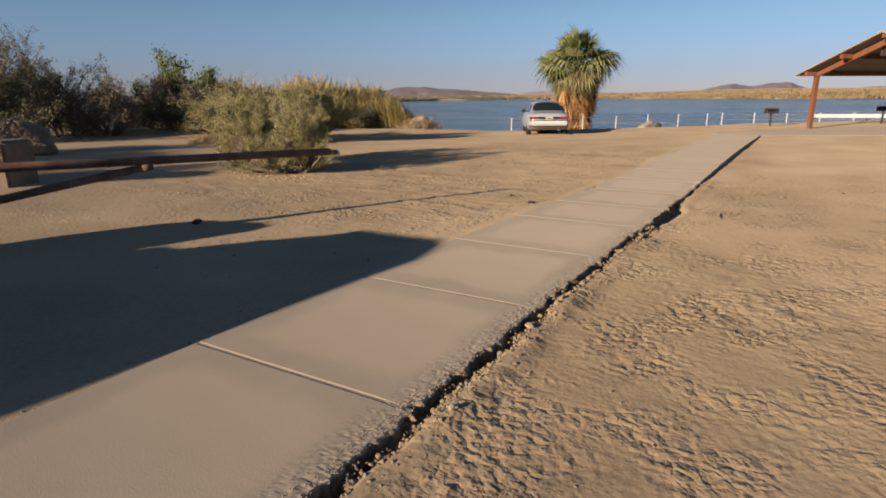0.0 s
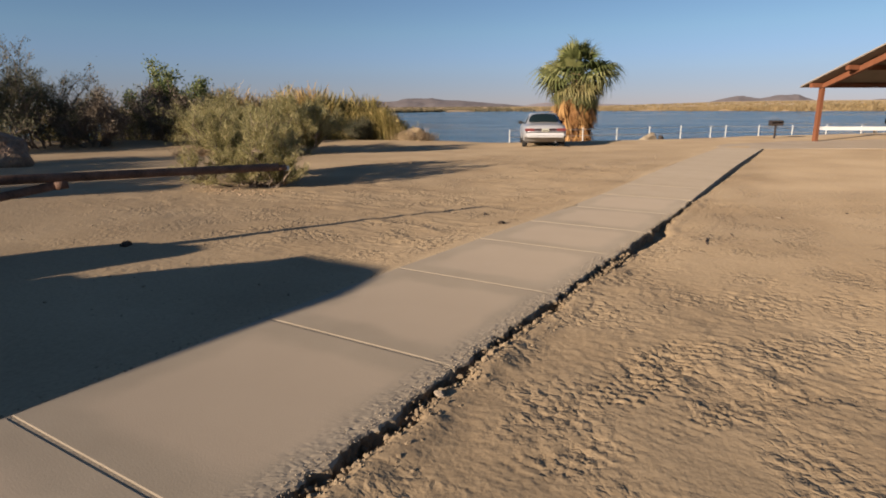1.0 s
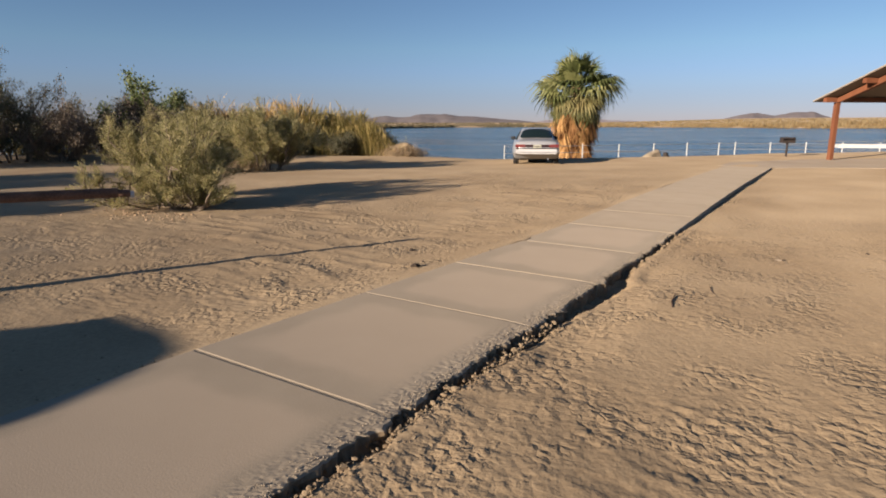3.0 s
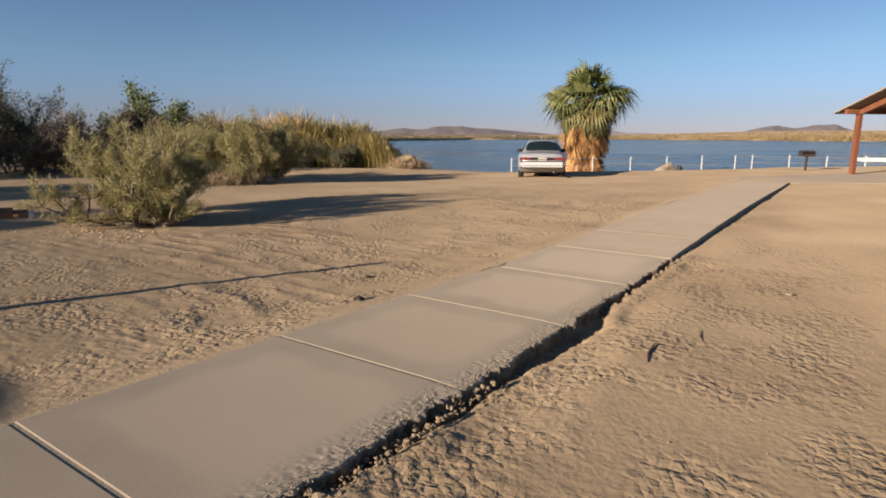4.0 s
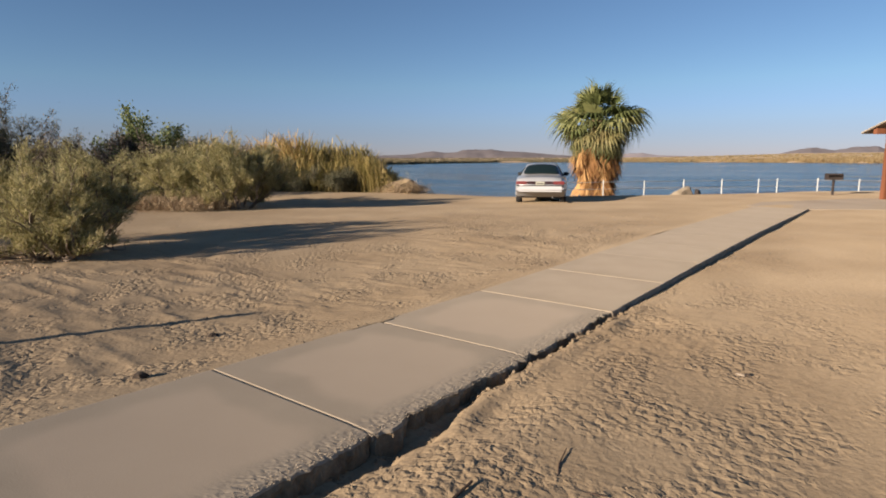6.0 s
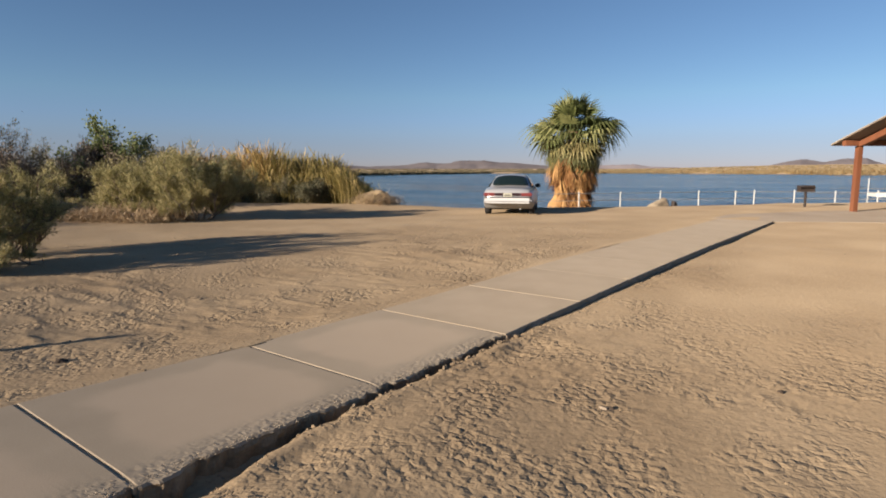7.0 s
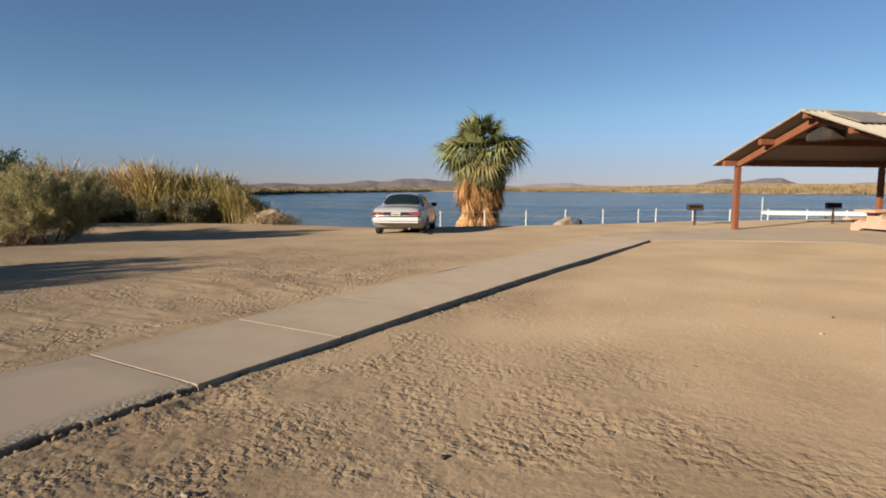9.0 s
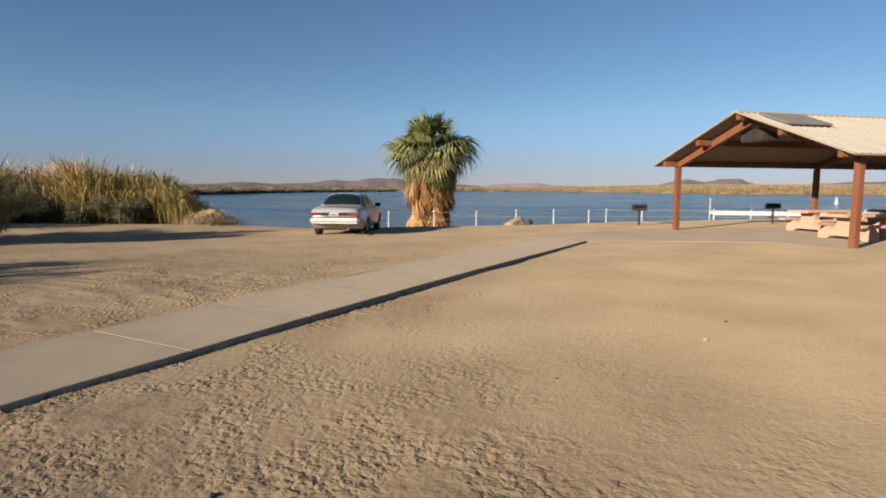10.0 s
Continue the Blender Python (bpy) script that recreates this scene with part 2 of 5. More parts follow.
def rod(bm, a, b, r, sides=10, r2=None):
    """A round bar from a to b with closed, slightly bevelled ends."""
    a, b = Vector(a), Vector(b)
    tmp = bmesh.new()
    bmesh.ops.create_cone(tmp, cap_ends=True, segments=sides, radius1=r, radius2=r if r2 is None else r2, depth=(b - a).length)
    turn = (b - a).to_track_quat("Z", "Y").to_matrix().to_4x4()
    bmesh.ops.transform(tmp, matrix=Matrix.Translation((a + b) / 2) @ turn, verts=tmp.verts[:])
    return pour(bm, tmp)


def tube_into(verts, faces, pts, radii, sides=5):
    """A tapered tube along a line of points."""
    base = len(verts)
    for i, p in enumerate(pts):
        d = (pts[min(i + 1, len(pts) - 1)] - pts[max(i - 1, 0)]).normalized()
        u = d.orthogonal().normalized()
        w = d.cross(u)
        for k in range(sides):
            a = 2 * math.pi * k / sides
            verts.append(p + (u * math.cos(a) + w * math.sin(a)) * radii[i])
    for i in range(len(pts) - 1):
        for k in range(sides):
            k2 = (k + 1) % sides
            faces.append((base + i * sides + k, base + i * sides + k2, base + (i + 1) * sides + k2, base + (i + 1) * sides + k))
    faces.append(tuple(base + (len(pts) - 1) * sides + k for k in range(sides)))


# ---- ground, lake ----
WIDE = 1.50
WATER = -1.28


def sand_top(y):
    """The height of the sand before the general fall to the lake."""
    return 0.035 - 0.185 * ss(2.5, 14, y) + 0.03 * ss(16, 28, y)


def slab_top(y):
    """The path's height; its middle stretch stands proud of the sand."""
    return sand_top(y) + 0.080 * ss(8.5, 15, y) * (1 - 0.85 * ss(17, 26, y))


def slab_right(y):
    """The right edge of the path, which bends a little."""
    y = np.clip(y, -5, 40)
    return -1.295 + 0.010 * y + 0.00055 * y * y


def shore(x, y):
    """Metres past the crest of the bank, towards the lake."""
    return -0.563 * (x + 18) + 0.826 * (y - 25.5) - 4.5 * ss(-7, 10, x)


def far_reach(az):
    """The lake's width seen from the path, by azimuth."""
    return np.interp(az, [-75, -55, -47, -40, -30, -17, -9, 0, 9, 20, 60], [120, 160, 207, 290, 400, 410, 375, 325, 350, 340, 330])


def far_shore(x, y):
    return np.hypot(x - 2, y) - far_reach(np.degrees(np.arctan2(x - 2, y)))


TRACKS = [(-0.5, 3.85, 21, 0.10, 0.85), (-0.32, 3.95, 21, 0.08, 0.7), (-0.16, 3.43, 42, 0.11, 0.4), (0.15, 3.87, 52, 0.10, 0.35), (0.58, 4.46, 55, 0.09, 0.3), (-0.64, 2.85, 47, 0.12, 0.35), (0.9, 3.0, 60, 0.1, 0.6),
          (1.6, 2.2, 62, 0.24), (0.6, 3.2, 48, 0.2), (2.6, 3.0, 70, 0.26), (1.0, 4.6, 35, 0.2), (3.2, 1.6, 80, 0.22), (0.2, 6.0, 20, 0.2), (3.4, 4.4, 58, 0.24),
          (0.0, 2.0, 30, 0.2), (2.0, 6.4, 66, 0.24), (4.2, 3.0, 75, 0.22), (-5.2, 12.4, 28, 0.22), (-4.4, 13.6, 40, 0.22), (1.2, 8.6, 50, 0.22), (2.8, 9.8, 72, 0.24)]


def churned(x, y, u):
    """How far the sand is broken up by wheels and feet, 0 to 1; the rest is packed and smooth."""
    right = ss(0.05, 0.4, u) * ss(10.5, 6.5, u) * (0.1 + 0.9 * ss(14.8, 8.8, y + 1.2 * vnoise(x * 0.8, y * 0.8, 47)))
    left = ss(-WIDE - 0.05, -WIDE - 0.3, u) * (0.22 + 0.7 * ss(-WIDE - 8.5, -WIDE - 2.5, u + 1.2 * vnoise(x * 0.5, y * 0.5, 44)) * ss(4.5, 6.5, y) * ss(27, 15, y))
    edge = 0.9 * ss(1.1, 0.3, u + 0.35 * vnoise(x * 1.9, y * 1.3, 46)) * ss(0.0, 0.05, u) * ss(24, 14, y)
    return np.clip(0.14 + np.maximum(right, edge) + left, 0, 1)


def relief(x, y, u):
    """Trampled and driven sand: crumbs, ridges, tyre treads and smoother patches."""
    near = np.exp(-((np.hypot(x - 0.5, y - 7) / 30) ** 2))
    worked = churned(x, y, u)
    patch = 0.5 + 0.5 * vnoise(x * 0.45, y * 0.45, 40)
    z = 0.022 * fbm(x * 0.4, y * 0.4, 3, 3) * ss(31, 24, y)
    wx, wy = x + 0.10 * vnoise(x * 2.1, y * 2.1, 61), y + 0.10 * vnoise(x * 2.1, y * 2.1, 62)
    # short ridges pushed up across the direction of travel
    a = 0.10 * wx + 0.995 * wy
    b = 0.995 * wx - 0.10 * wy
    ridge = (1 - np.abs(vnoise(a * 12.5, b * 8.0, 63))) ** 3 * 1.8
    ridge = ridge + 1.2 * (1 - np.abs(vnoise(a * 15.0 + b * 4, b * 13.0, 64))) ** 3
    # tread marks: wavy ripples, broken into short runs
    phase = 3.2 * vnoise(b * 2.6, a * 1.1, 71) + 1.5 * vnoise(b * 6.0, a * 3.0, 72)
    ripple = (0.5 + 0.5 * np.sin(a * 2 * math.pi / 0.074 + phase + 1.2 * np.sin(b * 2 * math.pi / 0.11))) ** 2
    runs = ss(-0.05, 0.35, vnoise(x * 1.5, y * 2.4, 73)) * ss(-0.35, 0.2, vnoise(b * 5.5, a * 4.0, 74)) * ss(14.5, 11, y)
    lumps = fbm(wx * 3.0, wy * 3.0, 3, 11, 0.55)
    # chips and pushed-up flakes whose direction wanders
    th = 0.9 * vnoise(x * 0.55, y * 0.55, 81) + 0.35
    p, q = wx * np.sin(th) + wy * np.cos(th), wx * np.cos(th) - wy * np.sin(th)
    chips = 0.75 * (1 - np.abs(vnoise(p * 12, q * 7.5, 82))) ** 3 + 0.9 * (1 - np.abs(vnoise(p * 21, q * 15, 83))) ** 3
    spots = ss(0.0, 0.42, vnoise(x * 1.1, y * 1.7, 84) + 0.5 * vnoise(x * 3.3, y * 4.2, 85))
    crumbs = np.abs(vnoise(x * 8, y * 8, 21)) + 0.5 * np.abs(vnoise(x * 14, y * 14, 22))
    loose = 0.35 + 0.95 * ss(0.28, 0.72, patch + 0.15 * vnoise(x * 1.7, y * 1.7, 76))
    z = z + 0.74 * near * worked * loose * (0.004 * ridge * (0.15 + patch ** 1.5) + 0.0062 * ripple * runs * (0.3 + 0.7 * np.abs(vnoise(x * 17, y * 17, 75)))
                                     + 0.011 * chips * spots + 0.006 * lumps - 0.007 * crumbs * (0.12 + spots))
    # footprints and wheel ruts left of the path
    rows = (1 - np.abs(vnoise(x * 1.3 + 0.9 * y, y * 3.4, 95))) ** 2 * ss(-0.1, 0.4, vnoise(x * 0.5, y * 0.7, 96))
    z = z + ss(-WIDE - 0.2, -WIDE - 0.8, u) * ss(5, 8, y) * ss(24, 17, y) * ss(-12, -9, u) * (0.017 * rows + 0.016 * np.abs(vnoise(x * 3.6, y * 4.4, 97)) * ss(-0.2, 0.3, vnoise(x * 0.6, y * 0.9, 98)))
    for cx, cy, az, wide, *rest in TRACKS:
        reach = rest[0] if rest else 2.6
        dx, dy = math.sin(radians(az)), math.cos(radians(az))
        along = (x - cx) * dx + (y - cy) * dy
        across = (x - cx) * dy - (y - cy) * dx + 0.12 * np.sin(along * 1.1 + cx)
        band = ss(wide, wide * 0.6, np.abs(across)) * ss(reach + 0.3, reach - 0.3, np.abs(along + 0.3 * vnoise(along * 2, across * 2, 7)))
        band = band * ss(-0.35, 0.25, vnoise(x * 1.3 + cx, y * 1.3, 31) + (0.5 if rest else 0)) * (1.5 if rest else 1)
        tread = np.sin(along * 2 * math.pi / 0.082 + np.abs(across) * 22 + 2.2 * vnoise(x * 5, y * 5, 5)) * (0.45 + 0.55 * np.sin(across * 2 * math.pi / 0.075 + along * 9))
        if rest:
            tread = np.sin(along * 2 * math.pi / 0.064 + math.pi * np.floor(across / 0.055) + 0.5 * vnoise(x * 4, y * 4, 8))
            tread = np.tanh(2.5 * tread)
        z = z + band * (0.0048 * tread * (0.4 + 0.9 * np.abs(vnoise(x * 7, y * 7, 6))) - 0.005) * ss(0.15, 0.5, u + 9 * (u < -WIDE))
    return z


def ground_height(x, y, detail=True):
    u = x - slab_right(y)
    proud = slab_top(y) - sand_top(y)
    top = sand_top(y) + proud * ss(-8, -WIDE - 0.5, u) * (u < -0.5)
    z = top - 0.014 + (0.018 * ss(9, 13, y) * ss(22, 18, y) - 0.028 * ss(18.5, 22, y) * ss(27.5, 26, y) * ss(1.5, 0.4, u)) * (u > -0.5) - 0.04 * ss(0.3, 2.2, u) * ss(14, 8, y)
    left = ss(-WIDE - 0.05, -WIDE - 0.9, u)
    z = z - left * (0.085 * ss(15, 8, y) + 0.012 * ss(14, 26, y) * np.clip(-x, 0, 14))
    s = shore(x, y)
    if detail:
        z = z + relief(x, y, u)
    # under the slabs, and the broken trench along their right edge
    z = z - (0.05 + 0.085 * ss(5.4, 6.4, y) * ss(9.2, 8.3, y)) * ss(0.62, 0.08, u + 0.12 * vnoise(x * 1.5, y * 1.5, 57)) * (0.5 + 0.5 * ss(4.0, 7.0, y)) * ss(27.5, 26, y) * (1 - 0.95 * ss(10.2, 12.5, y)) * (u > -0.5) * (0.65 + 0.35 * vnoise(y * 0.9, y * 0, 56))
    gap = np.interp(y, [0, 2, 3.4, 4.2, 4.9, 5.8, 6.5, 7.2, 8.3, 8.8, 9.5, 10.3, 11.2, 12.2], [0.045, 0.04, 0.02, 0.03, 0.025, 0.055, 0.03, 0.12, 0.13, 0.05, 0.055, 0.035, 0.02, 0])
    gap = gap * (0.75 + 0.5 * vnoise(y * 2.3, y * 0 + 3.0, 51)) + (0.045 * np.clip(vnoise(y * 6, x * 4, 52), 0, 1) + 0.03 * np.clip(vnoise(y * 15, x * 9, 55), 0, 1)) * ss(12.2, 10.4, y) + 0.004
    lip = 0.034 * np.exp(-((u - gap - 0.10) / 0.09) ** 2) * (0.4 + np.clip(vnoise(y * 2.5, x * 2, 53), 0, 1)) * ss(12.5, 10.5, y)
    deep = (sand_top(y) - 0.125 - 0.03 * vnoise(x * 8, y * 8, 54) - 0.015 * vnoise(x * 19, y * 19, 58))
    drift = 0.11 * np.clip(vnoise(y * 0.8, y * 0 + 1.0, 91) + 0.5 * vnoise(y * 3.1, x * 1.5, 92) + 0.1, 0, 1) * ss(2.5, 4.5, y) * ss(10.5, 8.5, y)
    z = z + 0.011 * ss(-3.0, -1.55, u) * (u < -0.5) * ss(8, 10, y)
    z = z + 0.016 * ss(10.5, 8.5, y) * ss(0.20, 0.0, np.abs(u + WIDE - drift * 0.5)) * ss(0.0, 0.05, drift) * (u < -0.5)
    meet = gap - 0.05 * ss(10.6, 12, y)
    inside = ss(meet + 0.04, meet - 0.002, u) * ss(-WIDE + 0.02 + drift, -WIDE + 0.06 + drift, u) * ss(26.2, 25.95, y)
    z = (z + lip * (u > 0)) * (1 - inside) + deep * inside
    # low rim of the bank under the reeds
    z = z + 0.23 * ss(-12.5, -17.5, x) * ss(-5.5, -0.8, s) * ss(-45, -32, x)
    # bank, lake bed, far shore
    z = z - 0.58 * ss(-0.5, 4.2, s) - 0.7 * ss(4.5, 9, s) - 2.2 * ss(9, 40, s) + 3.7 * ss(0, 9, far_shore(x, y))
    z = z + (0.0135 - 0.0085 * ss(-60, -260, x)) * np.clip(far_shore(x, y) - 9, 0, 600)
    z = z - 0.00436 * np.clip(0.866 * y - 0.5 * x, -10, 45)
    return z


def steps(*runs):
    """Grid lines from runs of (start, end, step)."""
    out = []
    for a, b, d in runs:
        out += list(np.arange(a, b - 1e-6, d))
    return out


def widening(a, limit, d, grow):
    out = []
    while abs(a) < limit:
        out.append(a)
        a += d
        d *= grow
    return out


gu = sorted(widening(-13.1, 4200, -0.2, 1.09)) + steps((-13, -5, 0.07), (-5, -2.95, 0.045), (-2.95, -2.5, 0.03), (-2.5, -1.45, 0.12), (-1.45, -0.9, 0.02), (-0.9, 2.4, 0.02), (2.4, 4.2, 0.036), (4.2, 6.4, 0.05), (6.4, 9, 0.08)) + widening(9.0, 4200, 0.15, 1.09)
gv = sorted(widening(0.3, 400, -0.1, 1.2)) + steps((0.4, 1.6, 0.03), (1.6, 6.5, 0.02), (6.5, 13, 0.033), (13, 16, 0.045), (16, 21, 0.08), (21, 30, 0.13), (30, 48, 0.25)) + widening(48, 4500, 0.4, 1.08)
U, V = np.meshgrid(np.array(gu), np.array(gv))
X = U + slab_right(V) - slab_right(0.0)
Z = ground_height(X, V)
nv, nu = U.shape
idx = np.arange(nv * nu).reshape(nv, nu)
quads = np.stack([idx[:-1, :-1], idx[:-1, 1:], idx[1:, 1:], idx[1:, :-1]], -1).reshape(-1, 4)


def sand_material():
    m = material("desert_sand", [(0.25, 0.184, 0.115), (0.325, 0.246, 0.157), (0.385, 0.297, 0.195)], 0.55, 0.95, bump=0.24, bump_scale=34, fine=0.42, soft_back=0.34, coord="World", spec=0.15,
                 detail=12, bump_dist=0.02)
    n, l = m.node_tree.nodes, m.node_tree.links
    b = n["Principled BSDF"]
    old = b.inputs["Base Color"].links[0].from_socket
    geo = n.new("ShaderNodeNewGeometry")
    # darker specks of gravel and twigs
    vor = n.new("ShaderNodeTexVoronoi")
    vor.inputs["Scale"].default_value = 16
    l.new(geo.outputs["Position"], vor.inputs["Vector"])
    cut = n.new("ShaderNodeMapRange")
    cut.inputs["From Min"].default_value, cut.inputs["From Max"].default_value = 0.05, 0.16
    cut.inputs["To Min"].default_value, cut.inputs["To Max"].default_value = 0.45, 0.0
    l.new(vor.outputs["Distance"], cut.inputs["Value"])
    mx = n.new("ShaderNodeMix")
    mx.data_type = "RGBA"
    mx.inputs["B"].default_value = (0.17, 0.125, 0.085, 1)
    l.new(cut.outputs[0], mx.inputs["Factor"])
    l.new(old, mx.inputs["A"])
    # packed sand is paler than broken sand
    at = n.new("ShaderNodeAttribute")
    at.attribute_name = "churned"
    first = next(x for x in n if x.type == "BUMP")
    clods = n.new("ShaderNodeTexVoronoi")
    clods.inputs["Scale"].default_value, clods.inputs["Randomness"].default_value = 15, 1.0
    warp = n.new("ShaderNodeTexNoise")
    warp.inputs["Scale"].default_value, warp.inputs["Detail"].default_value = 14, 3
    l.new(geo.outputs["Position"], warp.inputs["Vector"])
    shift = n.new("ShaderNodeVectorMath")
    shift.operation = "MULTIPLY_ADD"
    shift.inputs[1].default_value = (0.09, 0.09, 0.09)
    l.new(warp.outputs["Color"], shift.inputs[0])
    l.new(geo.outputs["Position"], shift.inputs[2])
    l.new(shift.outputs[0], clods.inputs["Vector"])
    # flakes and crumbs: two sizes of warped cells, in patches
    fine_cells = n.new("ShaderNodeTexVoronoi")
    fine_cells.inputs["Scale"].default_value = 31
    l.new(shift.outputs[0], fine_cells.inputs["Vector"])
    where_broken = n.new("ShaderNodeTexNoise")
    where_broken.inputs["Scale"].default_value, where_broken.inputs["Detail"].default_value = 1.7, 3
    l.new(geo.outputs["Position"], where_broken.inputs["Vector"])
    broken = n.new("ShaderNodeMapRange")
    broken.inputs["From Min"].default_value, broken.inputs["From Max"].default_value = 0.42, 0.62
    broken.inputs["To Min"].default_value, broken.inputs["To Max"].default_value = 0.1, 1.1
    l.new(where_broken.outputs["Fac"], broken.inputs["Value"])
    keep = n.new("ShaderNodeMath")
    keep.operation = "MULTIPLY"
    l.new(at.outputs["Fac"], keep.inputs[0])
    l.new(broken.outputs[0], keep.inputs[1])
    last = first.outputs[0]
    for cells, much, deep in ((clods, 0.6, 0.03), (fine_cells, 0.42, 0.014)):
        bp = n.new("ShaderNodeBump")
        bp.invert = True
        bp.inputs["Distance"].default_value = deep
        amount = n.new("ShaderNodeMath")
        amount.operation, amount.inputs[1].default_value = "MULTIPLY", much
        l.new(keep.outputs[0], amount.inputs[0])
        l.new(amount.outputs[0], bp.inputs["Strength"])
        l.new(cells.outputs["Distance"], bp.inputs["Height"])
        l.new(last, bp.inputs["Normal"])
        last = bp.outputs[0]
    l.new(last, b.inputs["Normal"])
    pale = n.new("ShaderNodeMix")
    pale.data_type, pale.blend_type = "RGBA", "MULTIPLY"
    pale.inputs["Factor"].default_value = 1.0
    shade = n.new("ShaderNodeValToRGB")
    shade.color_ramp.elements[0].position, shade.color_ramp.elements[1].position = 0.1, 0.8
    shade.color_ramp.elements[0].color, shade.color_ramp.elements[1].color = (1.10, 1.085, 1.05, 1), (0.935, 0.915, 0.88, 1)
    l.new(at.outputs["Fac"], shade.inputs[0])
    l.new(mx.outputs["Result"], pale.inputs["A"])
    l.new(shade.outputs[0], pale.inputs["B"])
    l.new(pale.outputs["Result"], b.inputs["Base Color"])
    return m


M_SAND = sand_material()
ground_mesh = quads_mesh("ground", np.stack([X, V, Z], -1).reshape(-1, 3), quads, M_SAND, True)
attr = ground_mesh.attributes.new("churned", "FLOAT", "POINT")
attr.data.foreach_set("value", np.ascontiguousarray(churned(X, V, X - slab_right(V)), dtype=np.float32).ravel())
ground = new("ground", ground_mesh)
tagged(ground, "pale brown desert sand with tyre tracks and loose gravel", "ground", kind="structure")


def water_material():
    m = bpy.data.materials.new("lake_water")
    m.use_nodes = True
    n, l = m.node_tree.nodes, m.node_tree.links
    b = n["Principled BSDF"]
    b.inputs["Base Color"].default_value = (0.03, 0.08, 0.125, 1)
    b.inputs["Roughness"].default_value, b.inputs["IOR"].default_value = 0.16, 1.33
    geo = n.new("ShaderNodeNewGeometry")
    mp = n.new("ShaderNodeMapping")
    mp.inputs["Scale"].default_value = (0.7, 2.0, 1)
    mp.inputs["Rotation"].default_value = (0, 0, radians(-25))
    l.new(geo.outputs["Position"], mp.inputs["Vector"])
    heights = []
    for sc, dist in ((1.1, 0.5), (0.13, 2.0)):
        t = n.new("ShaderNodeTexNoise")
        t.inputs["Scale"].default_value, t.inputs["Detail"].default_value = sc, 4
        l.new(mp.outputs[0], t.inputs["Vector"])
        heights.append(t.outputs["Fac"])
    gusts = n.new("ShaderNodeTexNoise")
    gusts.inputs["Scale"].default_value, gusts.inputs["Detail"].default_value = 0.045, 4
    l.new(mp.outputs[0], gusts.inputs["Vector"])
    calm = n.new("ShaderNodeMapRange")
    calm.inputs["From Min"].default_value, calm.inputs["From Max"].default_value = 0.4, 0.62
    calm.inputs["To Min"].default_value, calm.inputs["To Max"].default_value = 0.06, 0.22
    l.new(gusts.outputs["Fac"], calm.inputs["Value"])
    l.new(calm.outputs[0], b.inputs["Roughness"])
    b1, b2 = n.new("ShaderNodeBump"), n.new("ShaderNodeBump")
    b1.inputs["Strength"].default_value, b1.inputs["Distance"].default_value = 0.9, 0.5
    b2.inputs["Strength"].default_value, b2.inputs["Distance"].default_value = 0.7, 1.2
    l.new(heights[0], b1.inputs["Height"])
    l.new(heights[1], b2.inputs["Height"])
    l.new(b2.outputs[0], b1.inputs["Normal"])
    l.new(b1.outputs[0], b.inputs["Normal"])
    return m


wx, wy = np.meshgrid(np.linspace(-900, 900, 40), np.linspace(3, 900, 40))
wxx, wyy = -18 + 0.826 * wx - 0.563 * wy, 25.5 + 0.563 * wx + 0.826 * wy
wi = np.arange(wx.size).reshape(wx.shape)
wq = np.stack([wi[:-1, :-1], wi[:-1, 1:], wi[1:, 1:], wi[1:, :-1]], -1).reshape(-1, 4)
water = new("water", quads_mesh("water", np.stack([wxx, wyy, np.full_like(wxx, WATER)], -1).reshape(-1, 3), wq, water_material()))
tagged(water, "calm blue lake water with small wind ripples", "lake", kind="structure")


# ---- hills and far shore ----
def polar(az, dist):
    return 2 + dist * math.sin(radians(az)), dist * math.cos(radians(az))


def hill(dist, crest, label, deep=500, seed=0, mat=None):
    """A bare ridge that rises from the far plain; crest: azimuth and height in metres."""
    cols, rows = 220, 22
    az0, az1 = crest[0][0], crest[-1][0]
    verts, faces = [], []
    hs = np.interp(np.linspace(az0, az1, cols), [c[0] for c in crest], [c[1] for c in crest])
    for j in range(rows):
        f = j / (rows - 1)
        for i in range(cols):
            az = az0 + (az1 - az0) * i / (cols - 1)
            x, y = polar(az, dist + deep * (f - 0.5))
            shape = math.sin(math.pi * f) ** 0.8
            side = abs(f - 0.5) * 2
            wob = 1 + (0.05 + 0.3 * side) * noise.fractal(Vector((x / 70, y / 110, seed)), 1.0, 2.0, 5)
            wob += 0.10 * (abs(noise.noise(Vector((x / 26, y / 150, seed + 5)))) - 0.22) + 0.16 * side * (abs(noise.noise(Vector((x / 38, y / 240, seed + 9)))) - 0.25)
            verts.append((x, y, -6 + max(0.0, hs[i] + 6) * shape * wob))
    for j in range(rows - 1):
        for i in range(cols - 1):
            k = j * cols + i
            faces.append((k, k + 1, k + cols + 1, k + cols))
    ob = new("hill", mesh_of("hill", verts, faces, mat or M_HILL, True))
    return tagged(ob, label, "hill", kind="structure")


hill(2600, [(-58, 4), (-50, 13), (-47.7, 18), (-46.2, 23), (-44.7, 20), (-43, 15), (-41, 19), (-39.3, 21), (-38.3, 29), (-37.3, 33), (-36.3, 29), (-35.3, 30), (-34.1, 40), (-33.3, 41), (-32.5, 38.5),
            (-31.5, 42), (-30.6, 35), (-29.5, 32), (-28.5, 30), (-26.5, 21), (-24.7, 16), (-23, 8), (-22, 2)], "low row of bare brown desert hills", seed=1)
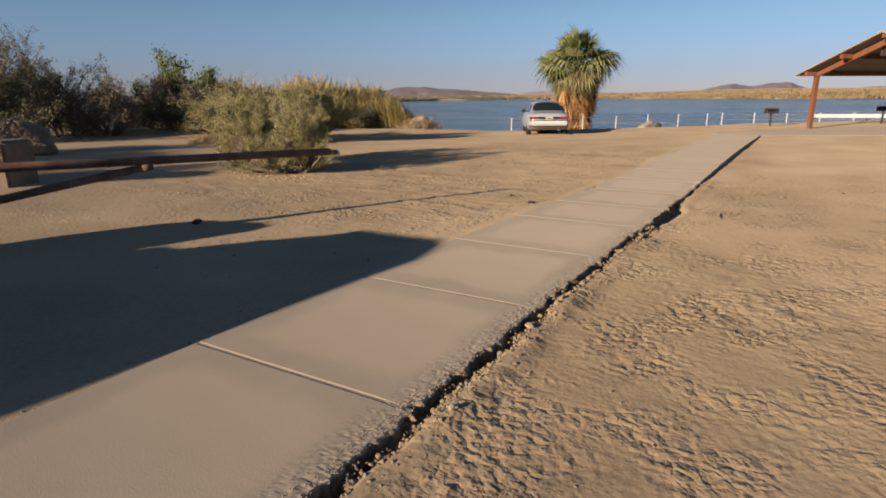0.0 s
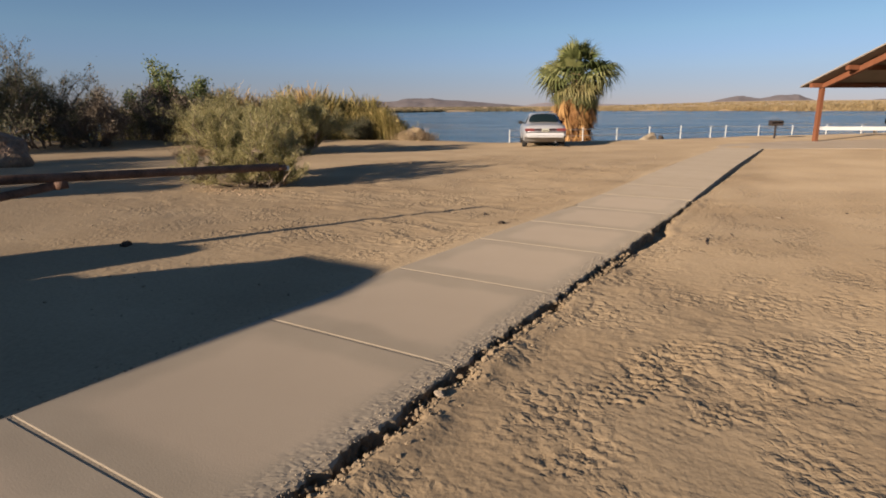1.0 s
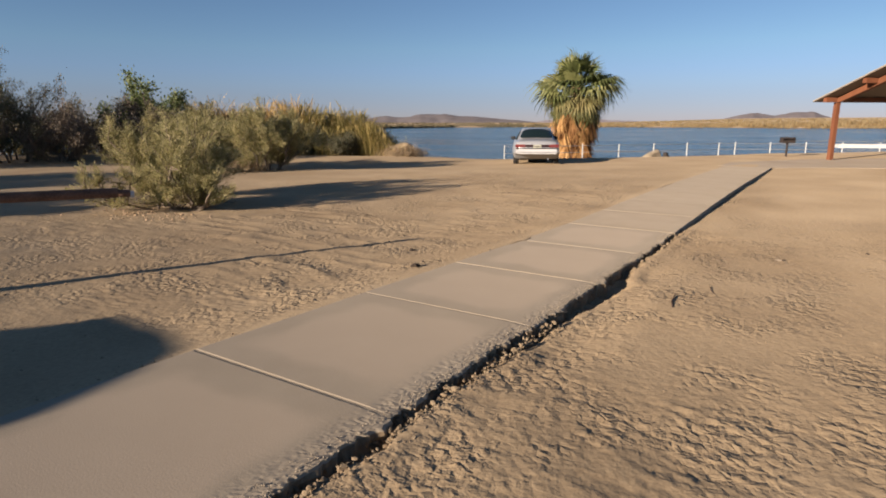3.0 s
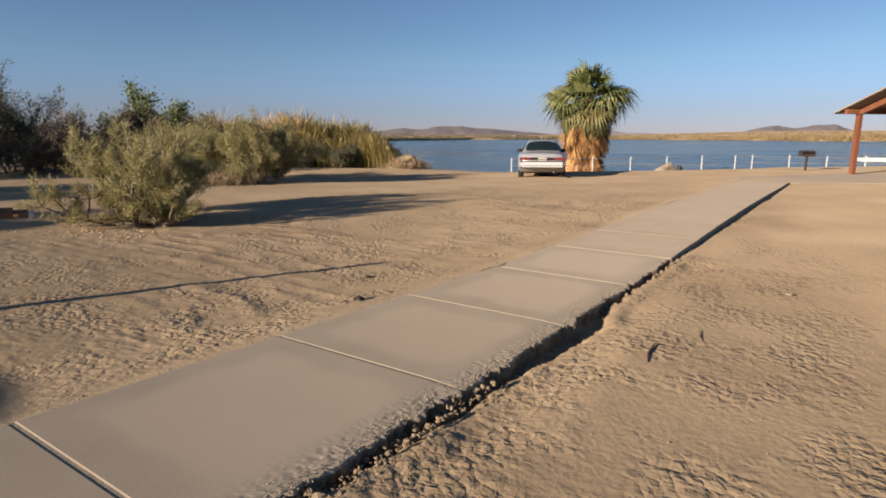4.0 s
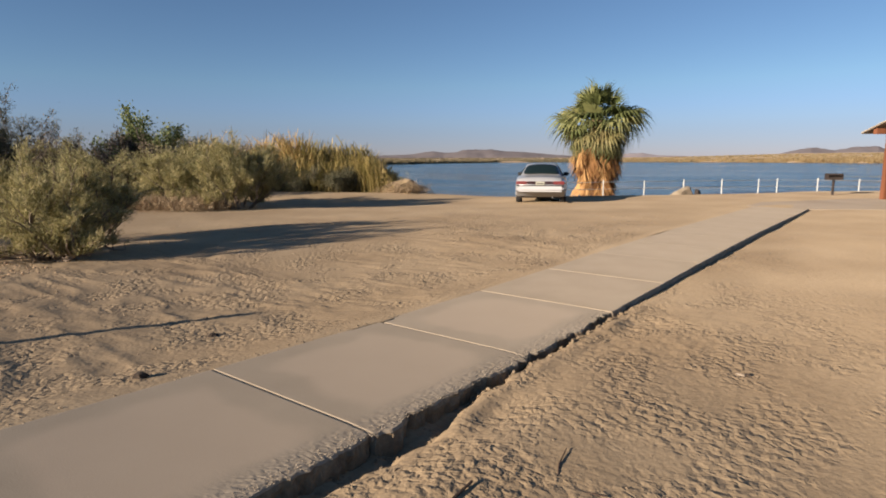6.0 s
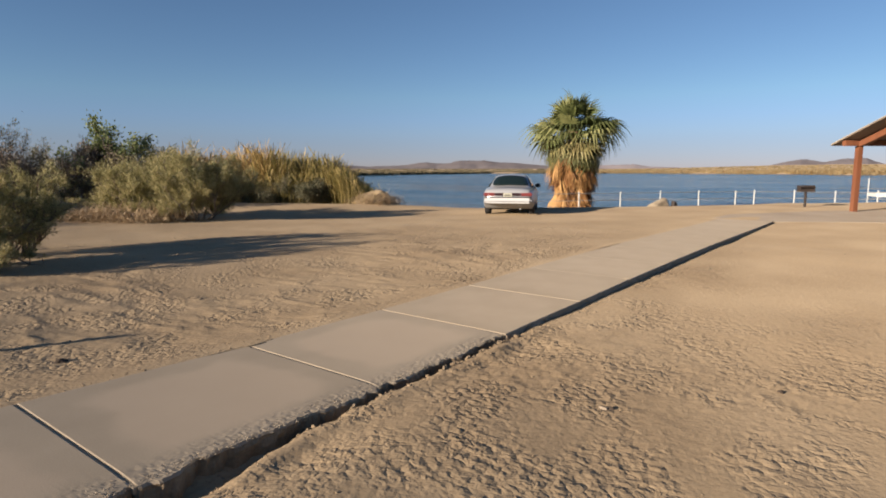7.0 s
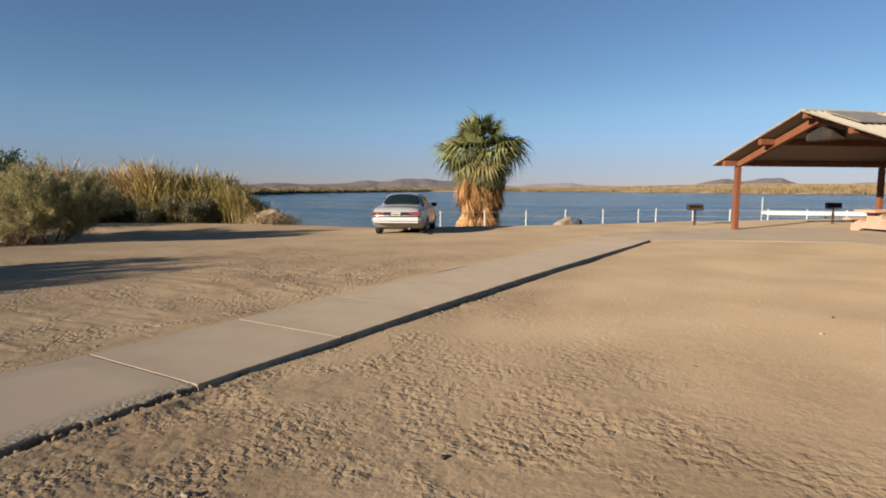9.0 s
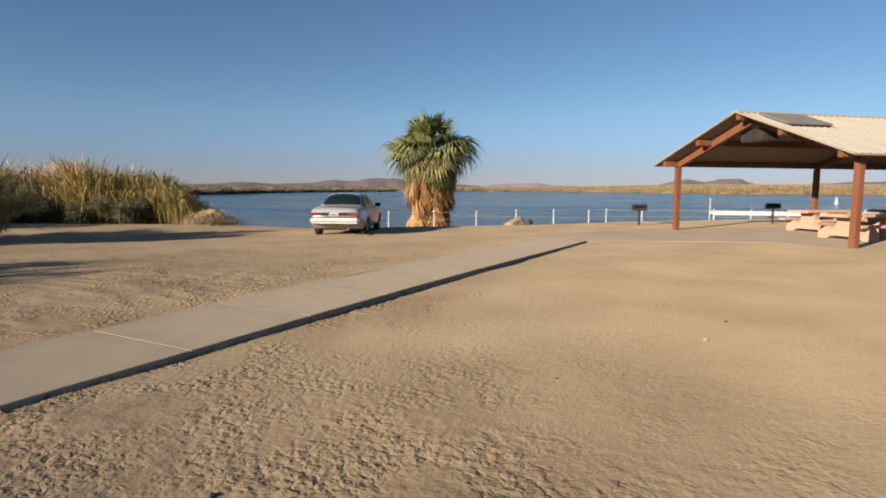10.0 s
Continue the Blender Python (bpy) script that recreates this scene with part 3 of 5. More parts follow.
hill(3000, [(-23.5, 2), (-22, 15), (-21, 22), (-19, 24), (-17.5, 26), (-16.1, 15), (-14, 12), (-12, 3)], "small distant desert hills with haze in their colour", seed=2, mat=M_HAZYHILL)
hill(2600, [(-8.5, 2), (-6.8, 12), (-5.4, 29), (-4.2, 40), (-3.4, 33), (-2.5, 28), (-1.7, 36), (-0.8, 39.5), (0.35, 39), (0.85, 28), (1.5, 19), (2.5, 11), (3.6, 3)], "flat-topped bare brown desert mesa", seed=3)
hill(2700, [(3.2, 4), (4.9, 19), (7.1, 25), (8.9, 28), (12, 32), (15, 24), (19, 17), (22, 22), (27, 9), (32, 2)], "long bare brown desert ridge", seed=4)


def clump_band(name, label, mat, az0, az1, deep, count, tall, wide, seed, power=1.5):
    """A belt of far vegetation: many small tufts, each a few crossed blades."""
    rng = np.random.default_rng(seed)
    verts, faces = [], []
    azs = rng.uniform(az0, az1, count)
    dists = far_reach(azs) + 4 + deep * rng.random(count) ** power
    xs, ys = 2 + dists * np.sin(np.radians(azs)), dists * np.cos(np.radians(azs))
    zs = ground_height(xs, ys, False) - 0.2
    for az, x, y, z in zip(azs, xs, ys, zs):
        h = tall * rng.uniform(0.7, 1.05) * (0.8 + 0.3 * noise.noise(Vector((az * 0.9, seed, 0)))) * (float(np.interp(az, [-24, -9, -2, 3, 6, 12], [0.45, 0.55, 0.8, 1.1, 1.25, 1.0])) if seed == 5 else 1)
        for k in range(3):
            a = radians(-az) + rng.normal(0, 0.6)
            w = wide * rng.uniform(0.5, 1.1)
            ox, oy = rng.uniform(-wide, wide, 2) * 0.7
            dx, dy = math.cos(a) * w, math.sin(a) * w
            lean = rng.uniform(-0.3, 0.3) * w
            b = len(verts)
            hh = h * rng.uniform(0.6, 1)
            verts += [(x + ox - dx, y + oy - dy, z), (x + ox + dx, y + oy + dy, z), (x + ox + dx * 0.8 + lean, y + oy + dy * 0.8, z + hh * 0.75),
                      (x + ox + lean, y + oy, z + hh), (x + ox - dx * 0.8 + lean, y + oy - dy * 0.8, z + hh * 0.7)]
            faces.append((b, b + 1, b + 2, b + 3, b + 4))
    ob = new(name, mesh_of(name, verts, faces, mat))
    return tagged(ob, label, "vegetation", kind="stuff")


clump_band("far_reeds", "belt of golden dry reeds on the far shore", M_FARREED, -24, 45, 45, 12000, 3.0, 0.75, 5)
clump_band("far_reeds", "patches of dry reeds scattered over the far plain", M_FARREED, -24, 45, 420, 2600, 1.3, 1.6, 25, 0.7)
clump_band("far_scrub", "dark green scrub along the far shore", M_FARGREEN, -56, -22, 30, 6500, 1.35, 1.3, 6)
clump_band("far_scrub", "olive scrub spread over the far plain", M_FARGREEN, -56, -24, 620, 1300, 0.9, 2.2, 16, 0.8)

# ---- concrete path ----
def slab_material(name, tones, ringed):
    """Cast concrete; the middle of each slab has dried paler than its margin."""
    m = material(name, tones, 2.2, 0.85, bump=0.2, bump_scale=110, fine=0.45, per_piece=0.12, soft_back=0.3, spec=0.25, bump_dist=0.004)
    n, l = m.node_tree.nodes, m.node_tree.links
    b = n["Principled BSDF"]
    old = b.inputs["Base Color"].links[0].from_socket
    tc, info = n.new("ShaderNodeTexCoord"), n.new("ShaderNodeObjectInfo")
    sep = n.new("ShaderNodeSeparateXYZ")
    t = n.new("ShaderNodeTexNoise")
    t.inputs["Scale"].default_value, t.inputs["Detail"].default_value, t.noise_dimensions = 2.3, 4, "4D"
    times = n.new("ShaderNodeMath")
    times.operation, times.inputs[1].default_value = "MULTIPLY", 40
    l.new(info.outputs["Random"], times.inputs[0])
    l.new(times.outputs[0], t.inputs["W"])
    l.new(tc.outputs["Object"], t.inputs["Vector"])
    mixv = n.new("ShaderNodeVectorMath")
    mixv.operation = "MULTIPLY_ADD"
    mixv.inputs[1].default_value, mixv.inputs[2].default_value = (0.36, 0.36, 0), (-0.18, -0.18, 0)
    l.new(t.outputs["Color"], mixv.inputs[0])
    addv = n.new("ShaderNodeVectorMath")
    l.new(mixv.outputs[0], addv.inputs[0])
    l.new(tc.outputs["Object"], addv.inputs[1])
    l.new(addv.outputs[0], sep.inputs[0])
    ab = []
    for o in ("X", "Y"):
        a = n.new("ShaderNodeMath")
        a.operation = "ABSOLUTE"
        l.new(sep.outputs[o], a.inputs[0])
        ab.append(a.outputs[0])
    far = n.new("ShaderNodeMath")
    far.operation = "SMOOTH_MAX"
    far.inputs[2].default_value = 0.2
    l.new(ab[0], far.inputs[0])
    l.new(ab[1], far.inputs[1])
    ring = n.new("ShaderNodeMapRange")
    ring.interpolation_type = "SMOOTHSTEP"
    ring.inputs["From Min"].default_value, ring.inputs["From Max"].default_value = 0.62, 0.47
    ring.inputs["To Max"].default_value = ringed
    l.new(far.outputs[0], ring.inputs["Value"])
    mx = n.new("ShaderNodeMix")
    mx.data_type = "RGBA"
    mx.inputs["B"].default_value = (0.405, 0.322, 0.235, 1)
    l.new(ring.outputs[0], mx.inputs["Factor"])
    l.new(old, mx.inputs["A"])
    l.new(mx.outputs["Result"], b.inputs["Base Color"])
    return m


M_SLAB = slab_material("broom_concrete", [(0.287, 0.236, 0.172), (0.352, 0.290, 0.213)], 0.62)
M_DUSTSLAB = slab_material("dusty_broom_concrete", [(0.31, 0.25, 0.178), (0.385, 0.315, 0.228)], 0.2)
M_JOINT = material("pale_joint_filler", [(0.25, 0.203, 0.143), (0.325, 0.268, 0.194)], 12, 0.9, bump=0.4)
pavement = new("pavement")
tagged(pavement, "straight path of square cast concrete slabs", "path", kind="structure")
PITCH = 1.53


def margin_dip(e):
    """How far the rough right margin falls away; e runs from 0 to 1 across it."""
    return 0.010 * max(0.0, e) ** 2


def slab_mesh(drop, seed, rough=1.0):
    """One slab, edges rounded on the left and at the joints, crumbled on the right as far as rough says."""
    half, n = (PITCH - 0.018) / 2, 116
    verts, faces = [], []
    us = [-WIDE / 2, -WIDE / 2 + 0.014, -0.4, 0.1, 0.42] + [0.54 + 0.0135 * k for k in range(15)] + [0.74, WIDE / 2]
    vs = [-half, -half + 1.5 * drop] + [half * (2 * k / n - 1) for k in range(1, n)] + [half - 0.01, half]
    for v in vs:
        for i, u in enumerate(us):
            edge_v = abs(v) >= half - 1e-6
            z = -drop if (edge_v or i == 0) else 0.0
            uu = u
            e = (u - 0.53) / 0.22
            if e > 0:
                p = Vector((u * 1.0, v, seed * 5.7))
                uu += rough * e * e * (0.045 * noise.noise(p * 4.5) + 0.034 * min(0.12, noise.noise(p * 13)) + 0.018 * noise.noise(p * 31) - 0.012)
                z -= rough * margin_dip(e) + rough * min(1.0, 1.6 * e) * (0.0045 * abs(noise.noise(p * 21)) + 0.005 * abs(noise.noise(p * 43))) + (0.012 if i == len(us) - 1 else 0)
            verts.append((uu, v, z))
    c = len(us)
    for j in range(len(vs) - 1):
        for i in range(c - 1):
            k = j * c + i
            faces.append((k, k + 1, k + c + 1, k + c))
    # skirt of the four sides
    rim = list(range(c)) + [j * c + c - 1 for j in range(1, len(vs))] + [(len(vs) - 1) * c + i for i in range(c - 2, -1, -1)] + [j * c for j in range(len(vs) - 2, 0, -1)]
    base = len(verts)
    for depth in (-0.045, -0.085, -0.20):
        for r in rim:
            x, y, z = verts[r]
            verts.append((x + (0.03 * noise.noise(Vector((y * 9, depth * 40, seed))) + 0.022 * noise.noise(Vector((y * 27, depth * 90, seed))) if x > 0.6 else 0), y, depth))
    m = len(rim)
    for k in range(m):
        k2 = (k + 1) % m
        faces.append((rim[k2], rim[k], base + k, base + k2))
        for r in (0, m):
            faces.append((base + r + k2, base + r + k, base + r + m + k, base + r + m + k2))
    me = mesh_of("slab", verts, faces, M_SLAB if rough > 0.5 else M_DUSTSLAB)
    # right side faces take the soil, whose dark tones deepen the trench's shade
    me.materials.append(M_SOIL if rough > 0.5 else M_SLAB)
    for f in me.polygons[-3 * m:]:
        f.material_index = 1 if f.normal.x > 0.5 else 0
    return me


SLABS = [slab_mesh((0.005, 0.005, 0.005, 0.005, 0.0025, 0.0025, 0.0025)[k], k) for k in range(7)]
CLEAN = [slab_mesh(0.0012, 4 + k, 0.12) for k in range(3)]


def filler(half, top):
    """The strip in a joint, which follows the slabs down at their rough margin."""
    verts, faces = [], []
    for x, dz in ((-WIDE / 2, 0), (0.53, 0), (0.62, -0.0015), (0.69, -0.0055), (WIDE / 2 - 0.012, -0.010)):
        verts += [(x, -half, -0.05), (x, half, -0.05), (x, half * 0.9, top + dz), (x, -half * 0.9, top + dz)]
    for r in range(4):
        for k in range(4):
            a, b2 = r * 4 + k, r * 4 + (k + 1) % 4
            faces.append((a, a + 4, b2 + 4, b2))
    faces += [(0, 1, 2, 3), (19, 18, 17, 16)]
    return verts, faces


FILL = mesh_of("joint", *filler(0.0125, -0.004), M_JOINT)
THIN = mesh_of("joint", *filler(0.0085, -0.006), M_JOINT)
FLUSH = mesh_of("joint", *filler(0.0095, -0.0009), M_SLAB)
JOINTS = [-2.7, -1.15, 0.41, 1.94, 3.43, 4.95, 6.51, 7.94, 9.53, 11.13, 12.72, 14.30, 15.85, 17.4, 18.95, 20.5, 22.05, 23.6, 24.95, 26.2]
for k, (y0, y1) in enumerate(zip(JOINTS[:-1], JOINTS[1:])):
    k -= 2
    pitch = y1 - y0
    xa, xb = (float(slab_right(v)) - WIDE / 2 for v in (y0, y1))
    turn = -math.degrees(math.atan2(xb - xa, pitch))
    za, zb = (float(slab_top(np.float64(v))) - 0.00436 * (0.866 * v - 0.5 * xx) for v, xx in ((y0, xa), (y1, xb)))
    tilt = math.degrees(math.atan2(zb - za, pitch))
    m = pose((xa + xb) / 2, (y0 + y1) / 2, (za + zb) / 2, tilt, 0, turn) @ Matrix.Diagonal((1, pitch / PITCH, 1, 1))
    part("slab", SLABS[max(k, 0)] if k < 7 else CLEAN[k % 3], pavement).matrix_world = m
    part("joint", FILL if k < 5 else THIN if k < 9 else FLUSH, pavement).matrix_world = pose(xa, y0, za, tilt, 0, turn)


def gz(x, y):
    return float(ground_height(np.array([float(x)]), np.array([float(y)]), False)[0])


# ---- pavilion ----
PA, PB_, BAY = (1.19, 33.0), 7.28, 6.58
SHELTER = Matrix(((0.664, 0.747, 0, PA[0]), (-0.747, 0.664, 0, PA[1]), (0, 0, 1, -0.20), (0, 0, 0, 1)))
EAVE_A, RIDGE_A, END_B, SLOPE_R, EAVE_Z = -0.48, 3.64, -0.76, 0.37, 2.39


def deck(a):
    return EAVE_Z + SLOPE_R * ((a if a <= RIDGE_A else 2 * RIDGE_A - a) - EAVE_A)


def pavilion():
    root = thing("picnic_shelter", SHELTER, "open picnic shelter with brown posts and cream ribbed metal roof", "shelter")
    far_b = 2 * BAY
    for b in (0, BAY, far_b):
        for a in (0, PB_):
            one_box("post", (a - 0.092, b - 0.092, -0.12), (a + 0.092, b + 0.092, deck(0.02) - 0.24), M_WOOD, root, 0.012)
        for sgn in (1, -1):
            # rafter: a deep beam that follows the slope, cut level where it sits on its post
            seat = deck(0.02) - 0.235
            ring = [(-0.09, deck(-0.09) - 0.08), (RIDGE_A, deck(RIDGE_A) - 0.08), (RIDGE_A, deck(RIDGE_A) - 0.35), (0.20, seat), (-0.09, seat)]
            bm = bmesh.new()
            vs = []
            for bb in (b - 0.11, b + 0.11):
                vs.append([bm.verts.new(((aa if sgn > 0 else 2 * RIDGE_A - aa), bb, zz)) for aa, zz in ring])
            for k in range(5):
                bm.faces.new((vs[0][k], vs[0][(k + 1) % 5], vs[1][(k + 1) % 5], vs[1][k]))
            bm.faces.new(vs[0][::-1]), bm.faces.new(vs[1])
            bmesh.ops.recalc_face_normals(bm, faces=bm.faces[:])
            bmesh.ops.bevel(bm, geom=bm.edges[:], offset=0.01, segments=1, affect="EDGES")
            bm_part("rafter", bm, M_WOOD, root)
    for a in (0.02, 1.8, RIDGE_A, 5.3, PB_ - 0.02):
        z = deck(a)
        one_box("purlin", (a - 0.09, -0.64, z - 0.235), (a + 0.09, far_b + 0.64, z - 0.035), M_WOOD, root, 0.012)
    # roof: a ribbed sheet for each slope, laid on boards
    for sgn in (1, -1):
        verts, faces = [], []
        rib = []
        b = END_B
        while b < far_b + 0.76:
            rib += [(b, 0), (b + 0.19, 0), (b + 0.205, 0.03), (b + 0.235, 0.03), (b + 0.25, 0)]
            b += 0.25
        for a in (EAVE_A, RIDGE_A):
            for bb, h in rib:
                verts.append(((a if sgn > 0 else 2 * RIDGE_A - a), bb, deck(a) + 0.012 + h))
        n = len(rib)
        for k in range(n - 1):
            faces.append((k, k + 1, n + k + 1, n + k))
        part("roof_sheet", mesh_of("roof_sheet", verts, faces, M_ROOF), root, "cream ribbed metal roof sheet")
        verts, faces = [], []
        for a, dz in ((EAVE_A + 0.01, 0.0), (RIDGE_A, 0.0), (RIDGE_A, -0.03), (EAVE_A + 0.01, -0.03)):
            for bb in (END_B + 0.01, far_b + 0.75):
                verts.append(((a if sgn > 0 else 2 * RIDGE_A - a), bb, deck(a) + dz))
        faces = [(0, 1, 3, 2), (2, 3, 5, 4), (4, 5, 7, 6), (6, 7, 1, 0), (0, 2, 4, 6), (1, 7, 5, 3)]
        part("roof_deck", mesh_of("roof_deck", verts, faces, M_SOFFIT), root, "tan boards under the roof sheet")
    bm = bmesh.new()
    for s in (-1, 1):
        box(bm, (-0.16 if s < 0 else 0, END_B, -0.012), (0 if s < 0 else 0.16, far_b + 0.76, 0.012), 0, Matrix.Translation((RIDGE_A, 0, deck(RIDGE_A) + 0.045)) @ Matrix.Rotation(s * math.atan(SLOPE_R), 4, "Y"))
    bm_part("ridge_cap", bm, M_ROOF, root)
    # folded metal strip along the edge of each gable
    for s in (-1, 1):
        for bb in (END_B, far_b + 0.76):
            length = (RIDGE_A - EAVE_A) / math.cos(math.atan(SLOPE_R))
            m = Matrix.Translation((RIDGE_A, bb - (0.012 if bb < 0 else 0.018), deck(RIDGE_A) + 0.012)) @ Matrix.Rotation(s * math.atan(SLOPE_R), 4, "Y")
            one_box("edge_strip", (0.01 if s > 0 else 0.03 - length, 0.0, -0.012), (length - 0.03 if s > 0 else -0.01, 0.03, 0.016), M_ROOF, root, 0.003, "pale folded metal edge", m)
    # collector panel on the sunny slope, and a dark box in the gable
    mid = 2 * RIDGE_A - 2.5
    tilt = Matrix.Translation((mid, 0.85, deck(2.55) + 0.10)) @ Matrix.Rotation(math.atan(SLOPE_R), 4, "Y")
    one_box("solar_panel", (-0.62, -1.25, -0.025), (0.62, 0.35, 0.025), M_PANEL, root, 0.008, "flat grey solar panel", tilt)
    vent = one_box("vent_box", (2.85, 0.2, 3.04), (3.85, 0.75, 3.46), M_BLACK, root, 0.02, "dark grey box hung in the gable")
    one_box("grille", (2.97, 0.185, 3.09), (3.45, 0.21, 3.42), M_TYRE, vent, 0.01, "dark grille")
    return root


pavilion()
floor_mat = material("grey_floor_concrete", [(0.255, 0.203, 0.146), (0.33, 0.268, 0.198)], 0.8, 0.9, bump=0.3, bump_scale=40)
pad = new("floor", None)
tagged(pad, "flat dusty tan concrete floor of the picnic shelter", "floor", kind="structure")
corners = [SHELTER @ Vector((a, b, 0)) for a, b in ((-0.5, -0.6), (PB_ + 0.6, -0.6), (PB_ + 0.6, 2 * BAY + 0.7), (-0.5, 2 * BAY + 0.7))]
pv = [(c.x, c.y, gz(c.x, c.y) + 0.006) for c in corners] + [(c.x, c.y, gz(c.x, c.y) - 0.12) for c in corners]
part("slab", mesh_of("slab", pv, [(0, 1, 2, 3), (4, 5, 1, 0), (5, 6, 2, 1), (6, 7, 3, 2), (7, 4, 0, 3)], floor_mat), pad)


# apron of the floor, out to the end of the path
edge = [(-2.35, 26.36), (-0.74, 26.36), (1.7, 27.5), (4.4, 28.43), (2.4, 30.70), (0.43, 32.92), (-0.9, 30.6), (-2.2, 28.3)]
av = [(x, y, gz(x, y) + 0.014) for x, y in edge] + [(x, y, gz(x, y) - 0.1) for x, y in edge]
n = len(edge)
part("apron", mesh_of("apron", av, [tuple(range(n))] + [(n + k, n + (k + 1) % n, (k + 1) % n, k) for k in range(n)], floor_mat), pad)


def picnic_table(m, group="concrete tables under the shelter"):
    root = thing("picnic_table", m, "pinkish cast concrete picnic table with two benches", "picnic table", group)
    one_box("tabletop", (-1.2, -0.42, 0.70), (1.2, 0.42, 0.79), M_TABLE, root, 0.02)
    for s in (-1, 1):
        one_box("bench", (-1.15, s * 0.74 - 0.16, 0.40), (1.15, s * 0.74 + 0.16, 0.48), M_TABLE, root, 0.02)
        bm = bmesh.new()
        prof = [(-0.92, 0), (-0.92, 0.22), (-0.80, 0.40), (-0.55, 0.40), (-0.48, 0.30), (-0.33, 0.34), (-0.27, 0.56), (-0.36, 0.71), (0.36, 0.71), (0.27, 0.56), (0.33, 0.34), (0.48, 0.30),
                (0.55, 0.40), (0.80, 0.40), (0.92, 0.22), (0.92, 0), (0.60, 0), (0.45, 0.1), (-0.45, 0.1), (-0.60, 0)]
        fr = [bm.verts.new((s * 0.62 - 0.11, y, z)) for y, z in prof]
        bk = [bm.verts.new((s * 0.62 + 0.11, y, z)) for y, z in prof]
        for k in range(len(prof)):
            bm.faces.new((fr[k], fr[(k + 1) % len(prof)], bk[(k + 1) % len(prof)], bk[k]))
        bm.faces.new(fr[::-1]), bm.faces.new(bk)
        bmesh.ops.recalc_face_normals(bm, faces=bm.faces[:])
        bm_part("pedestal", bm, M_TABLE, root)
    return root


first = None
for a, b in ((2.05, 4.8), (5.15, 2.9), (5.15, 6.6), (2.05, 8.6), (5.15, 10.4)):
    m = SHELTER @ Matrix.Translation((a, b, gz(*(SHELTER @ Vector((a, b, 0)))[:2]) + 0.2 + 0.008)) @ Matrix.Rotation(radians(90), 4, "Z")
    first = copy_thing(first, m) if first else picnic_table(m)


def grill(m):
    root = thing("park_grill", m, "black iron park grill on a single post", "grill", "park grills")
    bm_part("post", rod(bmesh.new(), (0, 0, -0.2), (0, 0, 0.66), 0.05, 10), M_BLACK, root)
    bm = bmesh.new()
    box(bm, (-0.26, -0.2, 0.64), (0.26, 0.2, 0.66), 0.005)
    for lo, hi in (((-0.28, -0.2, 0.65), (-0.265, 0.2, 0.9)), ((0.265, -0.2, 0.65), (0.28, 0.2, 0.9)), ((-0.265, 0.185, 0.65), (0.265, 0.2, 0.9)), ((-0.265, -0.2, 0.65), (0.265, -0.185, 0.76))):
        box(bm, lo, hi, 0.003)
    bm_part("firebox", bm, M_BLACK, root)
    bm = bmesh.new()
    for k in range(12):
        rod(bm, (-0.25 + k * 0.0455, -0.24, 0.84), (-0.25 + k * 0.0455, 0.19, 0.84), 0.007, 5)
    rod(bm, (-0.26, -0.2, 0.84), (0.26, -0.2, 0.84), 0.008, 5)
    bm_part("grate", bm, M_BLACK, root)
    for x in (-0.2, 0.2):
        bm_part("handle", rod(bmesh.new(), (x, -0.24, 0.84), (x, -0.34, 0.86), 0.012, 6), M_BLACK, root)
    return root


g1 = grill(pose(-0.5, 35.3, gz(-0.5, 35.3), 0, 0, 25))
copy_thing(g1, pose(4.75, 39.8, -0.24, 0, 0, 10))


# ---- shore fence and dock ----
fence = thing("fence", pose(0, 0, 0), "low white post and cable fence along the lake shore", "fence")
POST = None
spots = [(-8.86 + 2.4 * 0.638 * k, 36.87 + 2.4 * 0.770 * k) for k in range(-3, 4)] + [(-3.44 + 1.86 * k, 43.2 + 0.69 * k) for k in range(0, 12)]
TOPZ = 0.14
for k, (x, y) in enumerate(spots):
    bm = bmesh.new()
    rod(bm, (0, 0, -1.25), (0, 0, 0.0), 0.032, 10)
    rod(bm, (0, 0, 0.0), (0, 0, 0.02), 0.032, 10, 0.015)
    if POST is None:
        ob = bm_part("post", bm, M_WHITE, fence)
        POST = ob.data
    else:
        bm.free()
        ob = part("post", POST, fence)
    ob.matrix_world = pose(x, y, TOPZ + (0.03 if k % 3 else 0), 0, 0.8 * math.sin(k * 2.1), 0)
for drop in (0.06, 0.42):
    for (x0, y0), (x1, y1) in zip(spots[:-1], spots[1:]):
        vs, fs = [], []
        tube_into(vs, fs, [Vector((x0 + (x1 - x0) * f, y0 + (y1 - y0) * f, TOPZ - drop - 0.05 * f * (1 - f))) for f in (0, 0.25, 0.5, 0.75, 1)], [0.016] * 5, 5)
        part("cable", mesh_of("cable", vs, fs, M_CABLE, True), fence, "thin grey cable")

dock = thing("dock", pose(2.1, 48.6, 0.09, 0, 0, 14), "long low white dock deck with a tall end post", "dock")
one_box("deck", (0, 0, -0.39), (16, 1.6, -0.15), M_WHITE, dock, 0.03)
for k in range(5):
    one_box("pile", (3.3 + 3 * k, 0.9, -2.5), (3.5 + 3 * k, 1.1, -0.37), M_WHITE, dock, 0.02)
one_box("end_post", (-0.02, 1.49, -1.3), (0.035, 1.545, 0.68), M_WHITE, dock, 0.02)
buoy = thing("buoy", pose(17.7, 121, WATER + 0.3), "white round marker buoy on the lake", "buoy")
bm = bmesh.new()
bmesh.ops.create_uvsphere(bm, u_segments=14, v_segments=9, radius=0.3)
bm_part("float", bm, M_WHITE, buoy, smooth=True)
